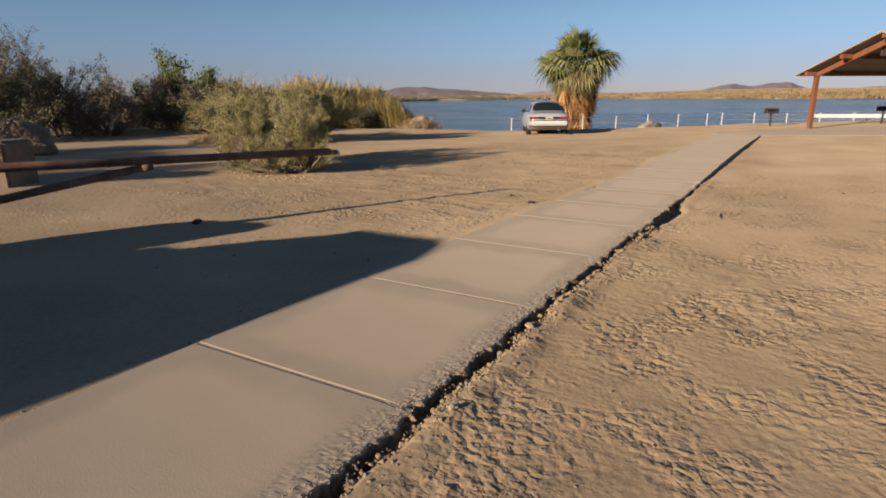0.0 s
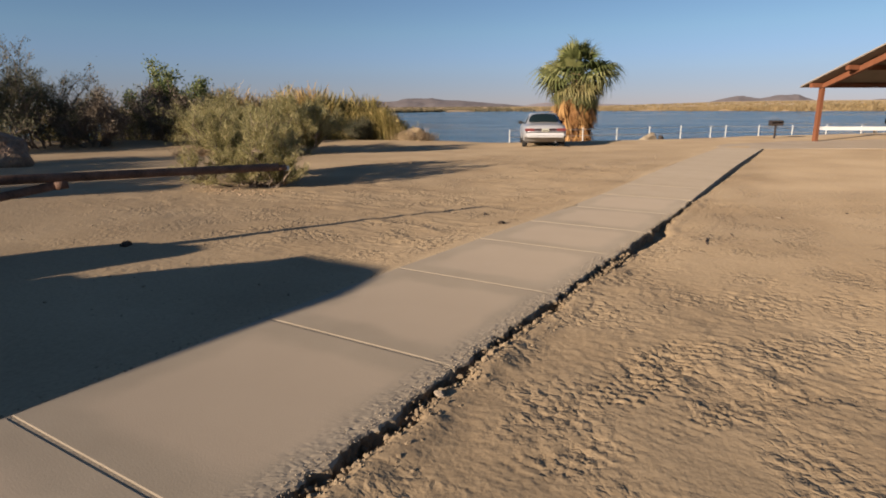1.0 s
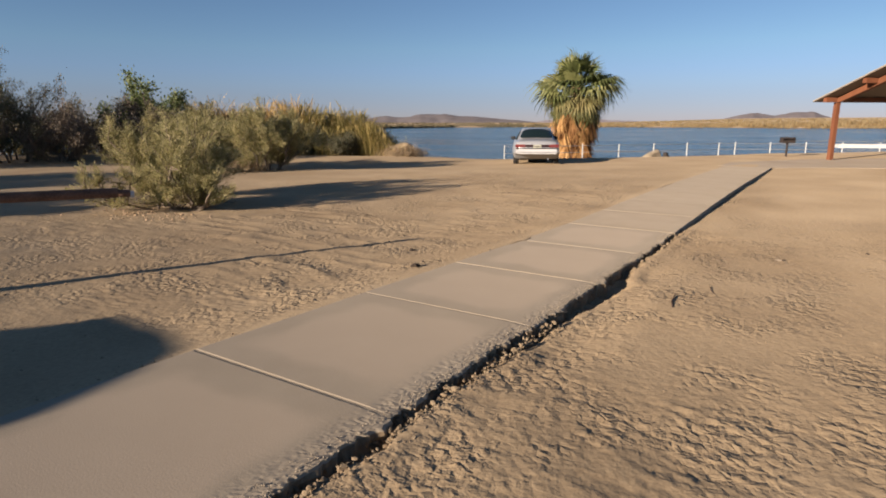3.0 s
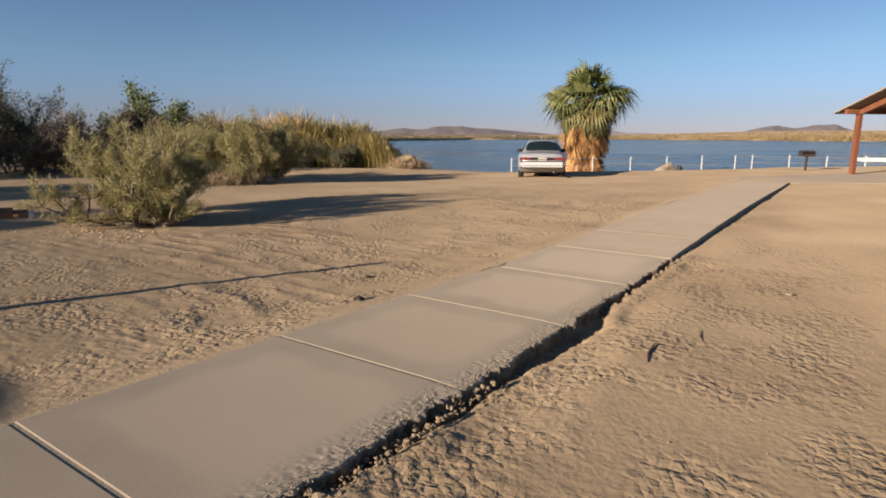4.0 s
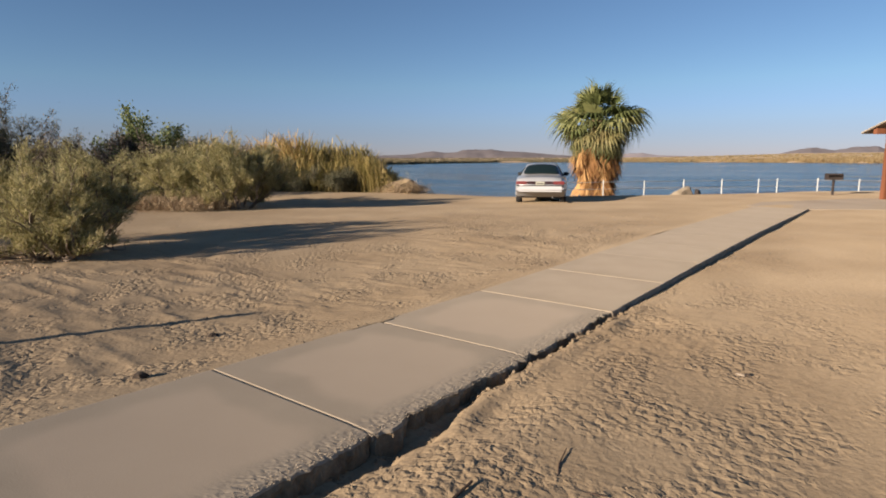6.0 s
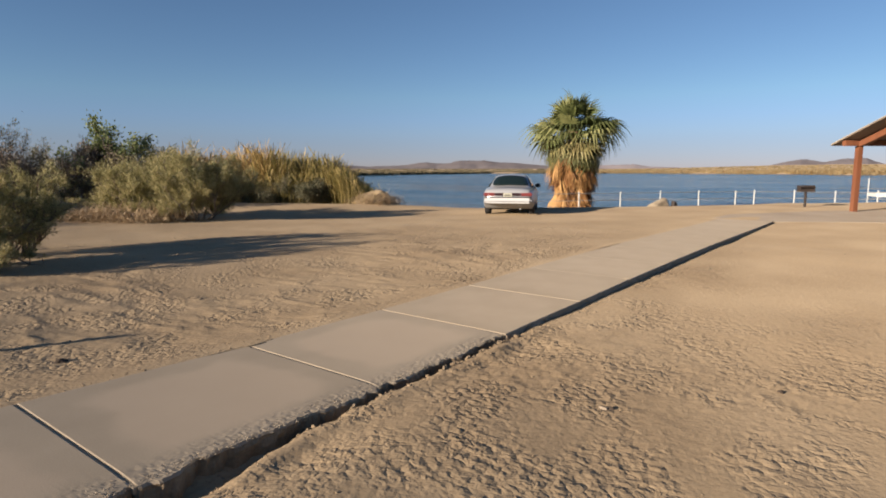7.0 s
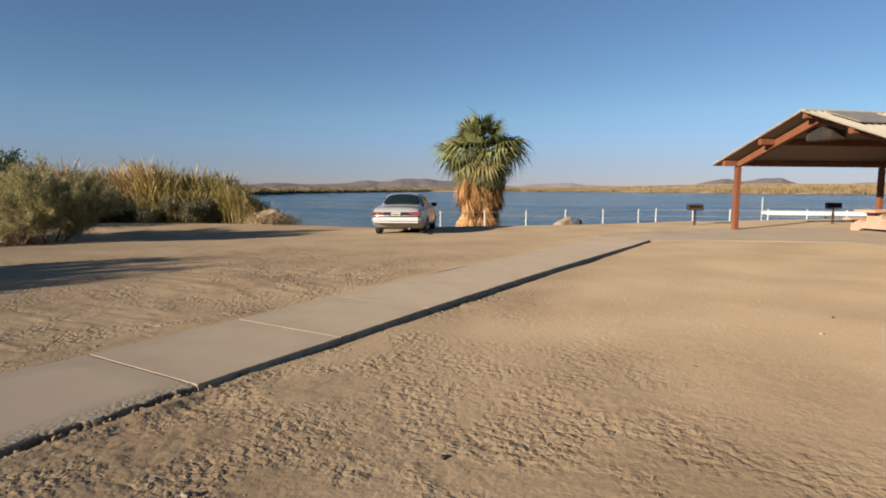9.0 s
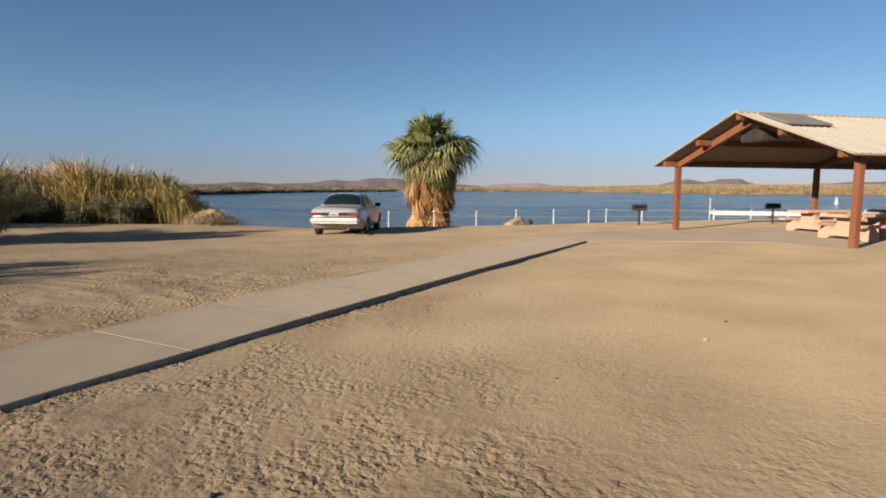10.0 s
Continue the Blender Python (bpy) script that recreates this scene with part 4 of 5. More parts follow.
bm_part("mast", rod(bmesh.new(), (0, 0, 0.2), (0, 0, 0.95), 0.17, 12, 0.13), M_WHITE, buoy)


# ---- rocks ----
def rock(name, x, y, size, label, seed, rz=0, sink=0.12, category="boulder", mat=None):
    bm = bmesh.new()
    bmesh.ops.create_icosphere(bm, subdivisions=4, radius=0.5)
    off = Vector((seed * 7.3, seed * 3.1, seed))
    pick = random.Random(seed)
    cuts = [(Vector((pick.gauss(0, 1), pick.gauss(0, 1), pick.gauss(0.2, 0.8))).normalized(), pick.uniform(0.29, 0.41)) for _ in range(9)]
    for v in bm.verts:
        p = v.co * 2
        f = 1 + 0.30 * noise.noise(p * 0.9 + off) + 0.10 * noise.fractal(p * 2.4 + off, 1, 2, 3)
        cell = noise.voronoi(p * 1.3 + off)[0][0]
        f += 0.16 * (cell - 0.4)
        for nrm, reach in cuts:
            over = v.co.dot(nrm) - reach
            if over > 0:
                v.co -= nrm * over
        v.co = Vector((v.co.x * size[0], v.co.y * size[1], max(v.co.z, -0.32) * size[2])) * f
    low = min(v.co.z for v in bm.verts)
    for v in bm.verts:
        v.co.z -= low + sink * size[2]
    me = bpy.data.meshes.new(name)
    bm.to_mesh(me)
    bm.free()
    me.materials.append(mat or M_ROCK)
    ob = new(name, me)
    ob.matrix_world = pose(x, y, gz(x, y), 0, 0, rz)
    return tagged(ob, label, category)


rock("boulder", -20.3, 9.2, (2.0, 1.8, 1.4), "large tan and brown sandstone boulder on the sand", 1, 20)
rock("boulder", -7.35, 38.9, (1.5, 1.0, 0.95), "angular tan boulder beside the shore fence", 6, 40, mat=M_PALEROCK)
rock("stump", -6.7, 39.2, (0.35, 0.35, 0.95), "dark weathered stump beside a tan boulder", 8, 0, category="stump", mat=M_BLACK)
rock("boulder", -9.6, 35.3, (0.5, 0.4, 0.4), "small dark boulder beside the palm", 5, 0)

block = thing("concrete_block", pose(-12.75, 4.8, gz(-12.75, 4.8), 0, 0, 35), "weathered tan concrete barrier block on the sand", "concrete block")
one_box("body", (-1.5, -0.45, -0.1), (0.95, 0.45, 0.82), M_BLOCK, block, 0.05)

# ---- pipe gate ----
gate = thing("pipe_gate", pose(-5.13, 6.05, -0.21), "rusty brown steel pipe barrier gate standing open", "gate")
w = Vector((-0.383, -0.924, 0.0))


def bar(name, a, b, r, label=""):
    return bm_part(name, rod(bmesh.new(), a, b, r, 16), M_RUST, gate, label, True)


bar("top_pipe", w * 0.10 + Vector((0, 0, 0.893)), w * 6.3 + Vector((0, 0, 1.01)), 0.046)
bar("end_sleeve", w * 0.0 + Vector((0, 0, 0.882)), w * 0.12 + Vector((0, 0, 0.885)), 0.034, "narrow sleeve at the pipe's end")
bar("brace", w * 2.34 + Vector((0, 0, 0.865)), w * 6.1 + Vector((0, 0, 0.26)), 0.042)
bar("hinge_post", w * 6.3 + Vector((0, 0, -0.4)), w * 6.3 + Vector((0, 0, 1.28)), 0.085)
bar("collar", w * 2.27 + Vector((0, 0, 0.875)), w * 2.38 + Vector((0, 0, 0.86)), 0.050)
bm_part("latch", rod(bmesh.new(), (0, 0, 0.87), tuple(w * -0.03 + Vector((0, 0, 0.868))), 0.032, 12), M_WHITE, gate, "pale end pin")


# ---- sedan ----
def sedan(m, name, label, paint, length=5.4, wide=0.98, roof=1.46):
    root = thing(name, m, label, "car")
    L = length / 2
    ys = sorted(set([round(-L + length * k / 44, 4) for k in range(45)]))

    def top(y):
        f = y / L
        return float(np.interp(f, [-1, -0.97, -0.62, -0.3, 0.38, 0.5, 0.85, 0.97, 1], [0.86, 0.975, 1.03, 1.04, 1.0, 0.96, 0.84, 0.74, 0.62]))

    def half(y):
        f = abs(y / L)
        return wide * float(np.interp(f, [0, 0.6, 0.85, 0.95, 1], [1.0, 0.99, 0.945, 0.88, 0.79]))

    axles = (-L + 1.2, -L + 1.2 + 2.91)

    def low(y):
        z = float(np.interp(abs(y / L), [0, 0.75, 0.86, 1], [0.22, 0.24, 0.46, 0.48]))
        for ax in axles:
            d = abs(y - ax)
            if d < 0.40:
                z = max(z, 0.32 + math.sqrt(0.16 - d * d) * 0.93)
        return z

    verts, faces = [], []
    n = 17
    for y in ys:
        t, h, b = top(y), half(y), low(y)
        prof = [(h * 0.90, b), (h * 0.97, max(b, 0.34)), (h, max(b, 0.50)), (h * 0.995, max(b, 0.66)), (h * 0.965, t - 0.13), (h * 0.93, t - 0.06), (h * 0.86, t - 0.02), (h * 0.55, t + 0.015), (0, t + 0.03)]
        ring = prof + [(-x, z) for x, z in prof[-2::-1]]
        verts += [(x, y, z) for x, z in ring]
    for j in range(len(ys) - 1):
        for i in range(n - 1):
            k = j * n + i
            faces.append((k, k + n, k + n + 1, k + 1))
        faces.append((j * n + n - 1, j * n + 2 * n - 1, j * n + n, j * n))
    faces.append(tuple(range(n)))
    faces.append(tuple(len(verts) - n + i for i in range(n - 1, -1, -1)))
    body = part("body", mesh_of("body", verts, faces, paint, True), root)
    # cabin shell
    st = [(-0.66, 0.0), (-0.60, 0.06), (-0.36, 0.93), (-0.28, 1.0), (0.05, 1.03), (0.12, 0.98), (0.40, 0.02)]
    verts, faces = [], []
    for f, h in st:
        z0 = 0.99
        zt = z0 + (roof - z0) * h
        hw = wide * (0.80 - 0.20 * h)
        verts += [(-wide * 0.85, f * L, z0 - 0.05), (-hw, f * L, zt - 0.02), (-hw * 0.8, f * L, zt + 0.01), (0, f * L, zt + 0.03), (hw * 0.8, f * L, zt + 0.01), (hw, f * L, zt - 0.02), (wide * 0.85, f * L, z0 - 0.05)]
    for j in range(len(st) - 1):
        for i in range(6):
            k = j * 7 + i
            faces.append((k, k + 1, k + 8, k + 7))
    part("cabin", mesh_of("cabin", verts, faces, paint, True), root)

    def pane(name2, quad, lift):
        vs = [Vector(q) for q in quad]
        nrm = (vs[1] - vs[0]).cross(vs[3] - vs[0]).normalized() * lift
        bm = bmesh.new()
        a = [bm.verts.new(v + nrm) for v in vs]
        b = [bm.verts.new(v - nrm * 0.5) for v in vs]
        bm.faces.new(a), bm.faces.new(b[::-1])
        for k in range(4):
            bm.faces.new((a[k], b[k], b[(k + 1) % 4], a[(k + 1) % 4]))
        bmesh.ops.recalc_face_normals(bm, faces=bm.faces[:])
        bm_part(name2, bm, M_GLASS, root, "dark tinted glass")

    zr, zb = 0.99 + (roof - 0.99) * 0.90, 1.04
    def curved_pane(name2, y0, z0, w0, y1, z1, w1, bulge, lift, out):
        """A bowed window with rounded corners, between a lower and an upper edge."""
        up = Vector((0, y1 - y0, z1 - z0))
        nrm = Vector((0, out * up.z, -out * up.y)).normalized()
        cols, rows = 11, 9
        bm = bmesh.new()
        sheets = []
        for inner in (0, 1):
            sheet = []
            for r in range(rows):
                v = 2 * r / (rows - 1) - 1
                for c in range(cols):
                    u = 2 * c / (cols - 1) - 1
                    uu, vv = u * (1 - 0.10 * v ** 6), v * (1 - 0.10 * u ** 6)
                    f = (vv + 1) / 2
                    p = Vector((uu * (w0 + (w1 - w0) * f), y0, z0)) + up * f + nrm * (lift + bulge * (1 - u * u) - 0.02 * inner)
                    sheet.append(bm.verts.new(p))
            sheets.append(sheet)
        for r in range(rows - 1):
            for c in range(cols - 1):
                k = r * cols + c
                for sheet in sheets:
                    bm.faces.new((sheet[k], sheet[k + 1], sheet[k + cols + 1], sheet[k + cols]))
        rim = list(range(cols)) + [r * cols + cols - 1 for r in range(1, rows)] + [(rows - 1) * cols + c for c in range(cols - 2, -1, -1)] + [r * cols for r in range(rows - 2, 0, -1)]
        for k in range(len(rim)):
            a, b2 = rim[k], rim[(k + 1) % len(rim)]
            bm.faces.new((sheets[0][a], sheets[0][b2], sheets[1][b2], sheets[1][a]))
        bmesh.ops.recalc_face_normals(bm, faces=bm.faces[:])
        bm_part(name2, bm, M_GLASS, root, "dark tinted glass", True)

    curved_pane("rear_window", -0.59 * L, zb + 0.035, wide * 0.72, -0.375 * L, zr - 0.005, wide * 0.57, 0.045, 0.018, -1)
    curved_pane("windscreen", 0.375 * L, zb, wide * 0.75, 0.14 * L, zr, wide * 0.59, 0.045, 0.018, 1)
    for s in (-1, 1):
        for f0, f1 in ((-0.50, -0.16), (-0.12, 0.22)):
            t0, t1 = (-0.36 if f0 < -0.3 else f0 + 0.0), (f1 if f1 < 0.1 else 0.10)
            q = [(s * wide * 0.845, f0 * L, 1.0), (s * wide * 0.845, f1 * L, 1.0), (s * wide * 0.655, t1 * L, 1.35), (s * wide * 0.655, t0 * L, 1.35)]
            pane("side_window", q if s > 0 else q[::-1], 0.02)
        # mirrors
        bm = bmesh.new()
        bmesh.ops.create_uvsphere(bm, u_segments=12, v_segments=8, radius=0.5)
        for v in bm.verts:
            v.co = Vector((v.co.x * 0.24 + s * (wide - 0.02), v.co.y * 0.14 + 0.33 * L, v.co.z * 0.17 + 1.03))
        bm_part("mirror", bm, M_TYRE, root, "black door mirror", True)
        # tail lamps
        bm = box(bmesh.new(), (min(s * 0.46, s * 0.88), -L - 0.03, 0.735), (max(s * 0.46, s * 0.88), -L + 0.10, 0.855), 0.025)
        bm_part("tail_light", bm, M_RED, root, "red tail light")
        bm = box(bmesh.new(), (min(s * 0.55, s * 0.85), L - 0.16, 0.60), (max(s * 0.55, s * 0.85), L - 0.01, 0.70), 0.02)
        bm_part("headlight", bm, M_RIM, root, "clear headlight")
        for ax in axles:
            wheel = new("wheel")
            wheel.parent = root
            wheel.matrix_basis = pose(s * (wide - 0.15), ax, 0.325)
            bm = bmesh.new()
            prof = [(0.20, -0.10), (0.30, -0.11), (0.325, -0.085), (0.325, 0.085), (0.30, 0.11), (0.20, 0.10)]
            rings = [[bm.verts.new((xx, r * math.cos(2 * math.pi * k / 28), r * math.sin(2 * math.pi * k / 28))) for k in range(28)] for r, xx in prof]
            for r0, r1 in zip(rings[:-1], rings[1:]):
                for k in range(28):
                    bm.faces.new((r0[k], r0[(k + 1) % 28], r1[(k + 1) % 28], r1[k]))
            bm_part("tyre", bm, M_TYRE, wheel, smooth=True)
            bm = bmesh.new()
            rod(bm, (-0.06, 0, 0), (0.06, 0, 0), 0.205, 28)
            for k in range(7):
                c, d = math.cos(2 * math.pi * k / 7), math.sin(2 * math.pi * k / 7)
                rod(bm, (s * 0.065, 0, 0), (s * 0.075, 0.17 * c, 0.17 * d), 0.028, 6)
            bm_part("rim", bm, M_RIM, wheel)
    one_box("tail_panel", (-0.47, -L - 0.022, 0.742), (0.47, -L + 0.1, 0.85), M_DARKLENS, root, 0.015, "dark strip between the tail lights")
    one_box("bumper", (-0.85, -L - 0.10, 0.475), (0.85, -L + 0.22, 0.675), M_BUMPER, root, 0.075, "pale grey rear bumper, lightened for the sun on it")
    # black strip stands in for the shadow between tail lights and bumper
    one_box("shade_strip", (-0.85, -L - 0.05, 0.676), (0.85, -L + 0.1, 0.712), M_TYRE, root, 0.008, "black strip for the shade over the bumper")
    one_box("front_bumper", (-0.86, L - 0.25, 0.36), (0.86, L + 0.06, 0.56), paint, root, 0.07)
    one_box("number_plate", (-0.16, -L - 0.044, 0.715), (0.16, -L - 0.02, 0.845), M_PLATE, root, 0.004, "cream number plate with unreadable dark bar")
    one_box("plate_bar", (-0.12, -L - 0.05, 0.755), (0.12, -L - 0.0435, 0.785), M_BLACK, root, 0.0, "dark bar")
    one_box("underbody", (-0.70, -L + 0.8, 0.20), (0.70, L - 0.5, 0.5), M_TYRE, root, 0.03)
    bm_part("tailpipe", rod(bmesh.new(), (0.45, -L + 0.02, 0.27), (0.45, -L + 0.5, 0.27), 0.03, 10), M_RIM, root)
    return root


CAR_AZ = -25
hx, hy = math.sin(radians(CAR_AZ)), math.cos(radians(CAR_AZ))
sedan(pose(-9.45 + 1.5 * hx, 26.1 + 1.5 * hy, gz(-9.7, 27) - 0.005, 0, 0, -CAR_AZ), "sedan", "silver four-door sedan with red tail lights parked on sand", M_SILVER)


# ---- plants ----
def frond_mesh(seed, dead):
    """A fan leaf: a stalk along +y and a folded fan of narrow, drooping blades."""
    rng = random.Random(seed)
    verts, faces = [], []
    stalk = 1.0 if not dead else 0.5
    tube_into(verts, faces, [Vector((0, 0, 0)), Vector((0, stalk * 0.5, 0.05)), Vector((0, stalk, 0.02))], [0.035, 0.025, 0.018], 4)
    n = 20 if not dead else 15
    spread = 105 if not dead else rng.uniform(7, 19)
    for k in range(n):
        a = radians(-spread + 2 * spread * k / (n - 1) + rng.uniform(-3, 3))
        r = (1.15 if not dead else 1.5) * (0.72 + 0.28 * math.cos(a * 0.8)) * rng.uniform(0.85, 1.1)
        d = Vector((math.sin(a), math.cos(a), 0))
        side = Vector((d.y, -d.x, 0))
        fold = 0.04 * (1 if k % 2 else -1)
        droop = rng.uniform(0.12, 0.35) if seed < 3 else rng.uniform(0.4, 0.85) if not dead else rng.uniform(-0.1, 0.25)
        base = len(verts)
        slim = 0.6 if dead else 1.15
        if dead:
            fold *= rng.uniform(1, 4)
        for f, w, z in ((0.0, 0.012, 0.0), (0.35, 0.05 * slim, -0.03), (0.65, 0.042 * slim, -0.14 * droop), (0.88, 0.012, -0.55 * droop), (1.0, 0.003, -0.95 * droop)):
            shrink = f if f < 0.7 else f - 0.3 * droop * (f - 0.7)
            p = Vector((0, stalk, 0.02)) + d * (r * shrink) + Vector((0, 0, z * r + abs(math.sin(a)) * 0.1 * f + fold * f * (1 - f)))
            verts += [p - side * w, p + side * w]
        for i in range(4):
            faces.append((base + 2 * i, base + 2 * i + 1, base + 2 * i + 3, base + 2 * i + 2))
    return mesh_of("frond", verts, faces, M_DEADFROND if dead else M_OLDFROND if seed > 5 else M_FROND)


def palm(x, y):
    base = -0.92
    root = thing("palm_tree", pose(x, y, base), "stout fan palm with green crown and skirt of dead fronds", "palm tree")
    vs, fs = [], []
    pts = [Vector((0.05 * math.sin(k), 0.04 * math.cos(k * 1.7), 4.3 * k / 12)) for k in range(13)]
    tube_into(vs, fs, pts, [0.46 - 0.012 * k + 0.02 * (k % 2) for k in range(13)], 14)
    part("trunk", mesh_of("trunk", vs, fs, M_TRUNK), root, "brown fibrous trunk")
    rng = random.Random(8)
    greens = [frond_mesh(s, False) for s in range(9)]
    deads = [frond_mesh(50 + s, True) for s in range(5)]
    # upright tuft, spreading fans, hanging fans
    tiers = [(88, 52, 13, 4.40, 0.98, 0), (46, 32, 5, 4.15, 0.95, 0), (30, -4, 26, 4.05, 1.27, 3), (-8, -58, 42, 3.88, 0.98, 6)]
    count = 0
    for top, low, n, h, size, first in tiers:
        for k in range(n):
            az = count * 137.5 + rng.uniform(-12, 12)
            el = top + (low - top) * (k + 0.5) / n + rng.uniform(-6, 6)
            sc = size * rng.uniform(0.88, 1.12)
            ob = part("frond", greens[first + count % 3], root)
            ob.matrix_basis = pose(0, 0, h - 0.2 * k / n, 0, 0, az) @ pose(0, 0.12, 0, el, rng.uniform(-25, 25), 0) @ Matrix.Diagonal((sc, sc, sc, 1))
            count += 1
    m = 270
    for k in range(m):
        f = k / (m - 1)
        az = k * 137.5 + rng.uniform(-15, 15)
        h = 3.62 - 2.3 * f
        out = rng.uniform(-92, -83) + (12 * (0.3 - f) / 0.3 if f < 0.3 else 0)
        sc = rng.uniform(0.7, 1.2) * (1 - 0.15 * f)
        ob = part("dead_frond", deads[k % 5], root, "dry orange-brown hanging frond")
        ob.matrix_basis = pose(0, 0, h, 0, 0, az) @ pose(0, 0.66 + 0.36 * rng.random() - 0.16 * f, 0, out, rng.uniform(-22, 22), 0) @ Matrix.Diagonal((sc, sc, sc, 1))
    return root


palm(-11.40, 36.65)


def grow(rng, root, direction, length, radius, level, levels, lines, tips, bend=0.25, kids=4, up=0.12):
    """A branch that bends and forks; lines get (points, radii), tips get the twig ends."""
    pts, p, d = [root.copy()], root.copy(), direction.normalized()
    n = 4
    for _ in range(n):
        d = (d + Vector((rng.gauss(0, bend), rng.gauss(0, bend), rng.gauss(up, bend * 0.7)))).normalized()
        p = p + d * (length / n)
        pts.append(p.copy())
    lines.append((pts, [max(0.003, radius * (1 - 0.6 * i / n)) for i in range(n + 1)]))
    if level >= levels:
        tips.append((pts, d))
        return
    for k in range(kids):
        i = rng.randint(1, n)
        side = Vector((rng.gauss(0, 1), rng.gauss(0, 1), rng.gauss(0.25, 0.6))).normalized()
        grow(rng, pts[i], d * 0.75 + side * 0.85, length * rng.uniform(0.5, 0.75), radius * 0.5, level + 1, levels, lines, tips, bend, kids, up)


def leaf_cloud(rng, tips, per_tip, size, spread, slim=0.28, hang=0.0):
    """Small pointed leaves round the twigs, as arrays."""
    np_rng = np.random.default_rng(rng.randint(0, 10 ** 6))
    cs, ds = [], []
    for pts, d in tips:
        a = np.array([tuple(p) for p in pts])
        t = np_rng.uniform(0.15, 1, per_tip) * (len(a) - 1)
        i = np.minimum(t.astype(int), len(a) - 2)
        c = a[i] + (a[i + 1] - a[i]) * (t - i)[:, None]
        cs.append(c + np_rng.normal(0, spread, (per_tip, 3)))
        ds.append(np.tile(np.array(tuple(d)), (per_tip, 1)) * 0.9 + np_rng.normal(0, 0.6, (per_tip, 3)) + np.array((0, 0, 0.25 - hang)))
    c, d = np.concatenate(cs), np.concatenate(ds)
    d /= np.linalg.norm(d, axis=1)[:, None] + 1e-9
    o = np_rng.normal(0, 1, d.shape)
    s = np.cross(d, o)
    s /= np.linalg.norm(s, axis=1)[:, None] + 1e-9
    ln = size * np_rng.uniform(0.6, 1.3, (len(c), 1))
    v = np.stack([c, c + d * ln * 0.5 + s * ln * slim * 0.5, c + d * ln, c + d * ln * 0.5 - s * ln * slim * 0.5], 1)
    return v.reshape(-1, 3), np.arange(len(c) * 4).reshape(-1, 4)


def shrub(name, x, y, height, radius, label, category, leaf_mat, seed, stems=9, kids=4, levels=3, per_tip=16, leaf=0.06, spread=0.05, lean=0.8, slim=0.28, thick=0.035, squash=1.0, group="", twigs=True, bend=0.25, hang=0.0, bare=0.0):
    rng = random.Random(seed)
    root = thing(name, pose(x, y, gz(x, y)), label, category, group)
    lines, tips = [], []
    for k in range(stems):
        a = 2 * math.pi * (k + rng.random() * 0.7) / stems
        out = lean * (rng.uniform(0.3, 1.1) if k % 3 else rng.uniform(1.4, 2.2))
        grow(rng, Vector((0.15 * math.cos(a) * radius * 0.6, 0.15 * math.sin(a) * radius * 0.6, -0.05)), Vector((math.cos(a) * out, math.sin(a) * out, 1.0)), 0.62, thick / height * 1.0, 1, levels, lines, tips, bend, kids)
    # bring the whole plant to its size
    pp = np.array([tuple(p) for pts, _ in lines for p in pts])
    sx = radius / np.percentile(np.abs(pp[:, :2]), 97)
    sz = height / np.percentile(pp[:, 2], 99)
    for pts, _ in lines:
        for p in pts:
            p.x *= sx
            p.y *= sx * squash
            p.z = max(-0.1, p.z * sz)
            swell = 1 + 0.42 * noise.noise(p * (1.9 / height) + Vector((seed, 0, 0)))
            p.x *= swell
            p.y *= swell
            p.z *= 0.5 + 0.5 * swell
    vs, fs = [], []
    for pts, radii in lines:
        tube_into(vs, fs, pts, [max(0.004, r * height) for r in radii], 4)
    part("stem", mesh_of("stem", vs, fs, M_BARK), root, "thin grey-brown branches")
    v, q = leaf_cloud(rng, tips, per_tip, leaf, spread, slim, hang)
    high = v.reshape(-1, 4, 3)[:, :, 2].min(1) > bare
    v = v.reshape(-1, 4, 3)[high].reshape(-1, 3)
    q = np.arange(len(v)).reshape(-1, 4)
    ob = part("foliage", quads_mesh("foliage", v, q, leaf_mat), root)
    return root


for k, (x, y, h) in enumerate([(-19.3, 25.0, 1.0), (-20.7, 24.3, 1.3), (-22.2, 23.6, 1.5), (-23.8, 23.0, 1.4), (-25.4, 22.3, 1.6)]):
    shrub("bush", x, y, h, 0.95, "dark green shrub at the foot of the reeds", "bush", M_DARKBUSH, 300 + k, stems=11, per_tip=130, leaf=0.08, spread=0.12, slim=0.4, lean=1.3, group="shrubs along the reeds")
# two saltbushes out on the sand
shrub("bush", -9.75, 9.5, 1.52, 1.2, "grey-green feathery saltbush growing on the sand", "bush", M_BUSH, 11, stems=13, levels=3, kids=5, per_tip=165, leaf=0.085, spread=0.038, slim=0.13, lean=1.9, thick=0.045, bare=0.12, group="saltbushes")
shrub("bush", -10.95, 10.6, 1.5, 0.85, "taller grey-green saltbush behind a lower one", "bush", M_BUSH, 15, stems=8, levels=3, kids=5, per_tip=190, leaf=0.085, spread=0.04, slim=0.13, lean=1.2, thick=0.045, bare=0.1, group="saltbushes")
shrub("bush", -15.9, 17.2, 1.95, 1.6, "wide grey-green feathery saltbush on the sand", "bush", M_BUSH, 12, stems=12, levels=3, kids=5, per_tip=200, leaf=0.12, spread=0.055, slim=0.12, lean=1.6, bare=0.12, group="saltbushes")
shrub("bush", -18.2, 16.6, 1.6, 1.3, "grey-green saltbush with dry twigs beneath", "bush", M_BUSH, 13, stems=11, levels=3, kids=5, per_tip=190, leaf=0.12, spread=0.055, slim=0.12, lean=1.5, bare=0.12, group="saltbushes")
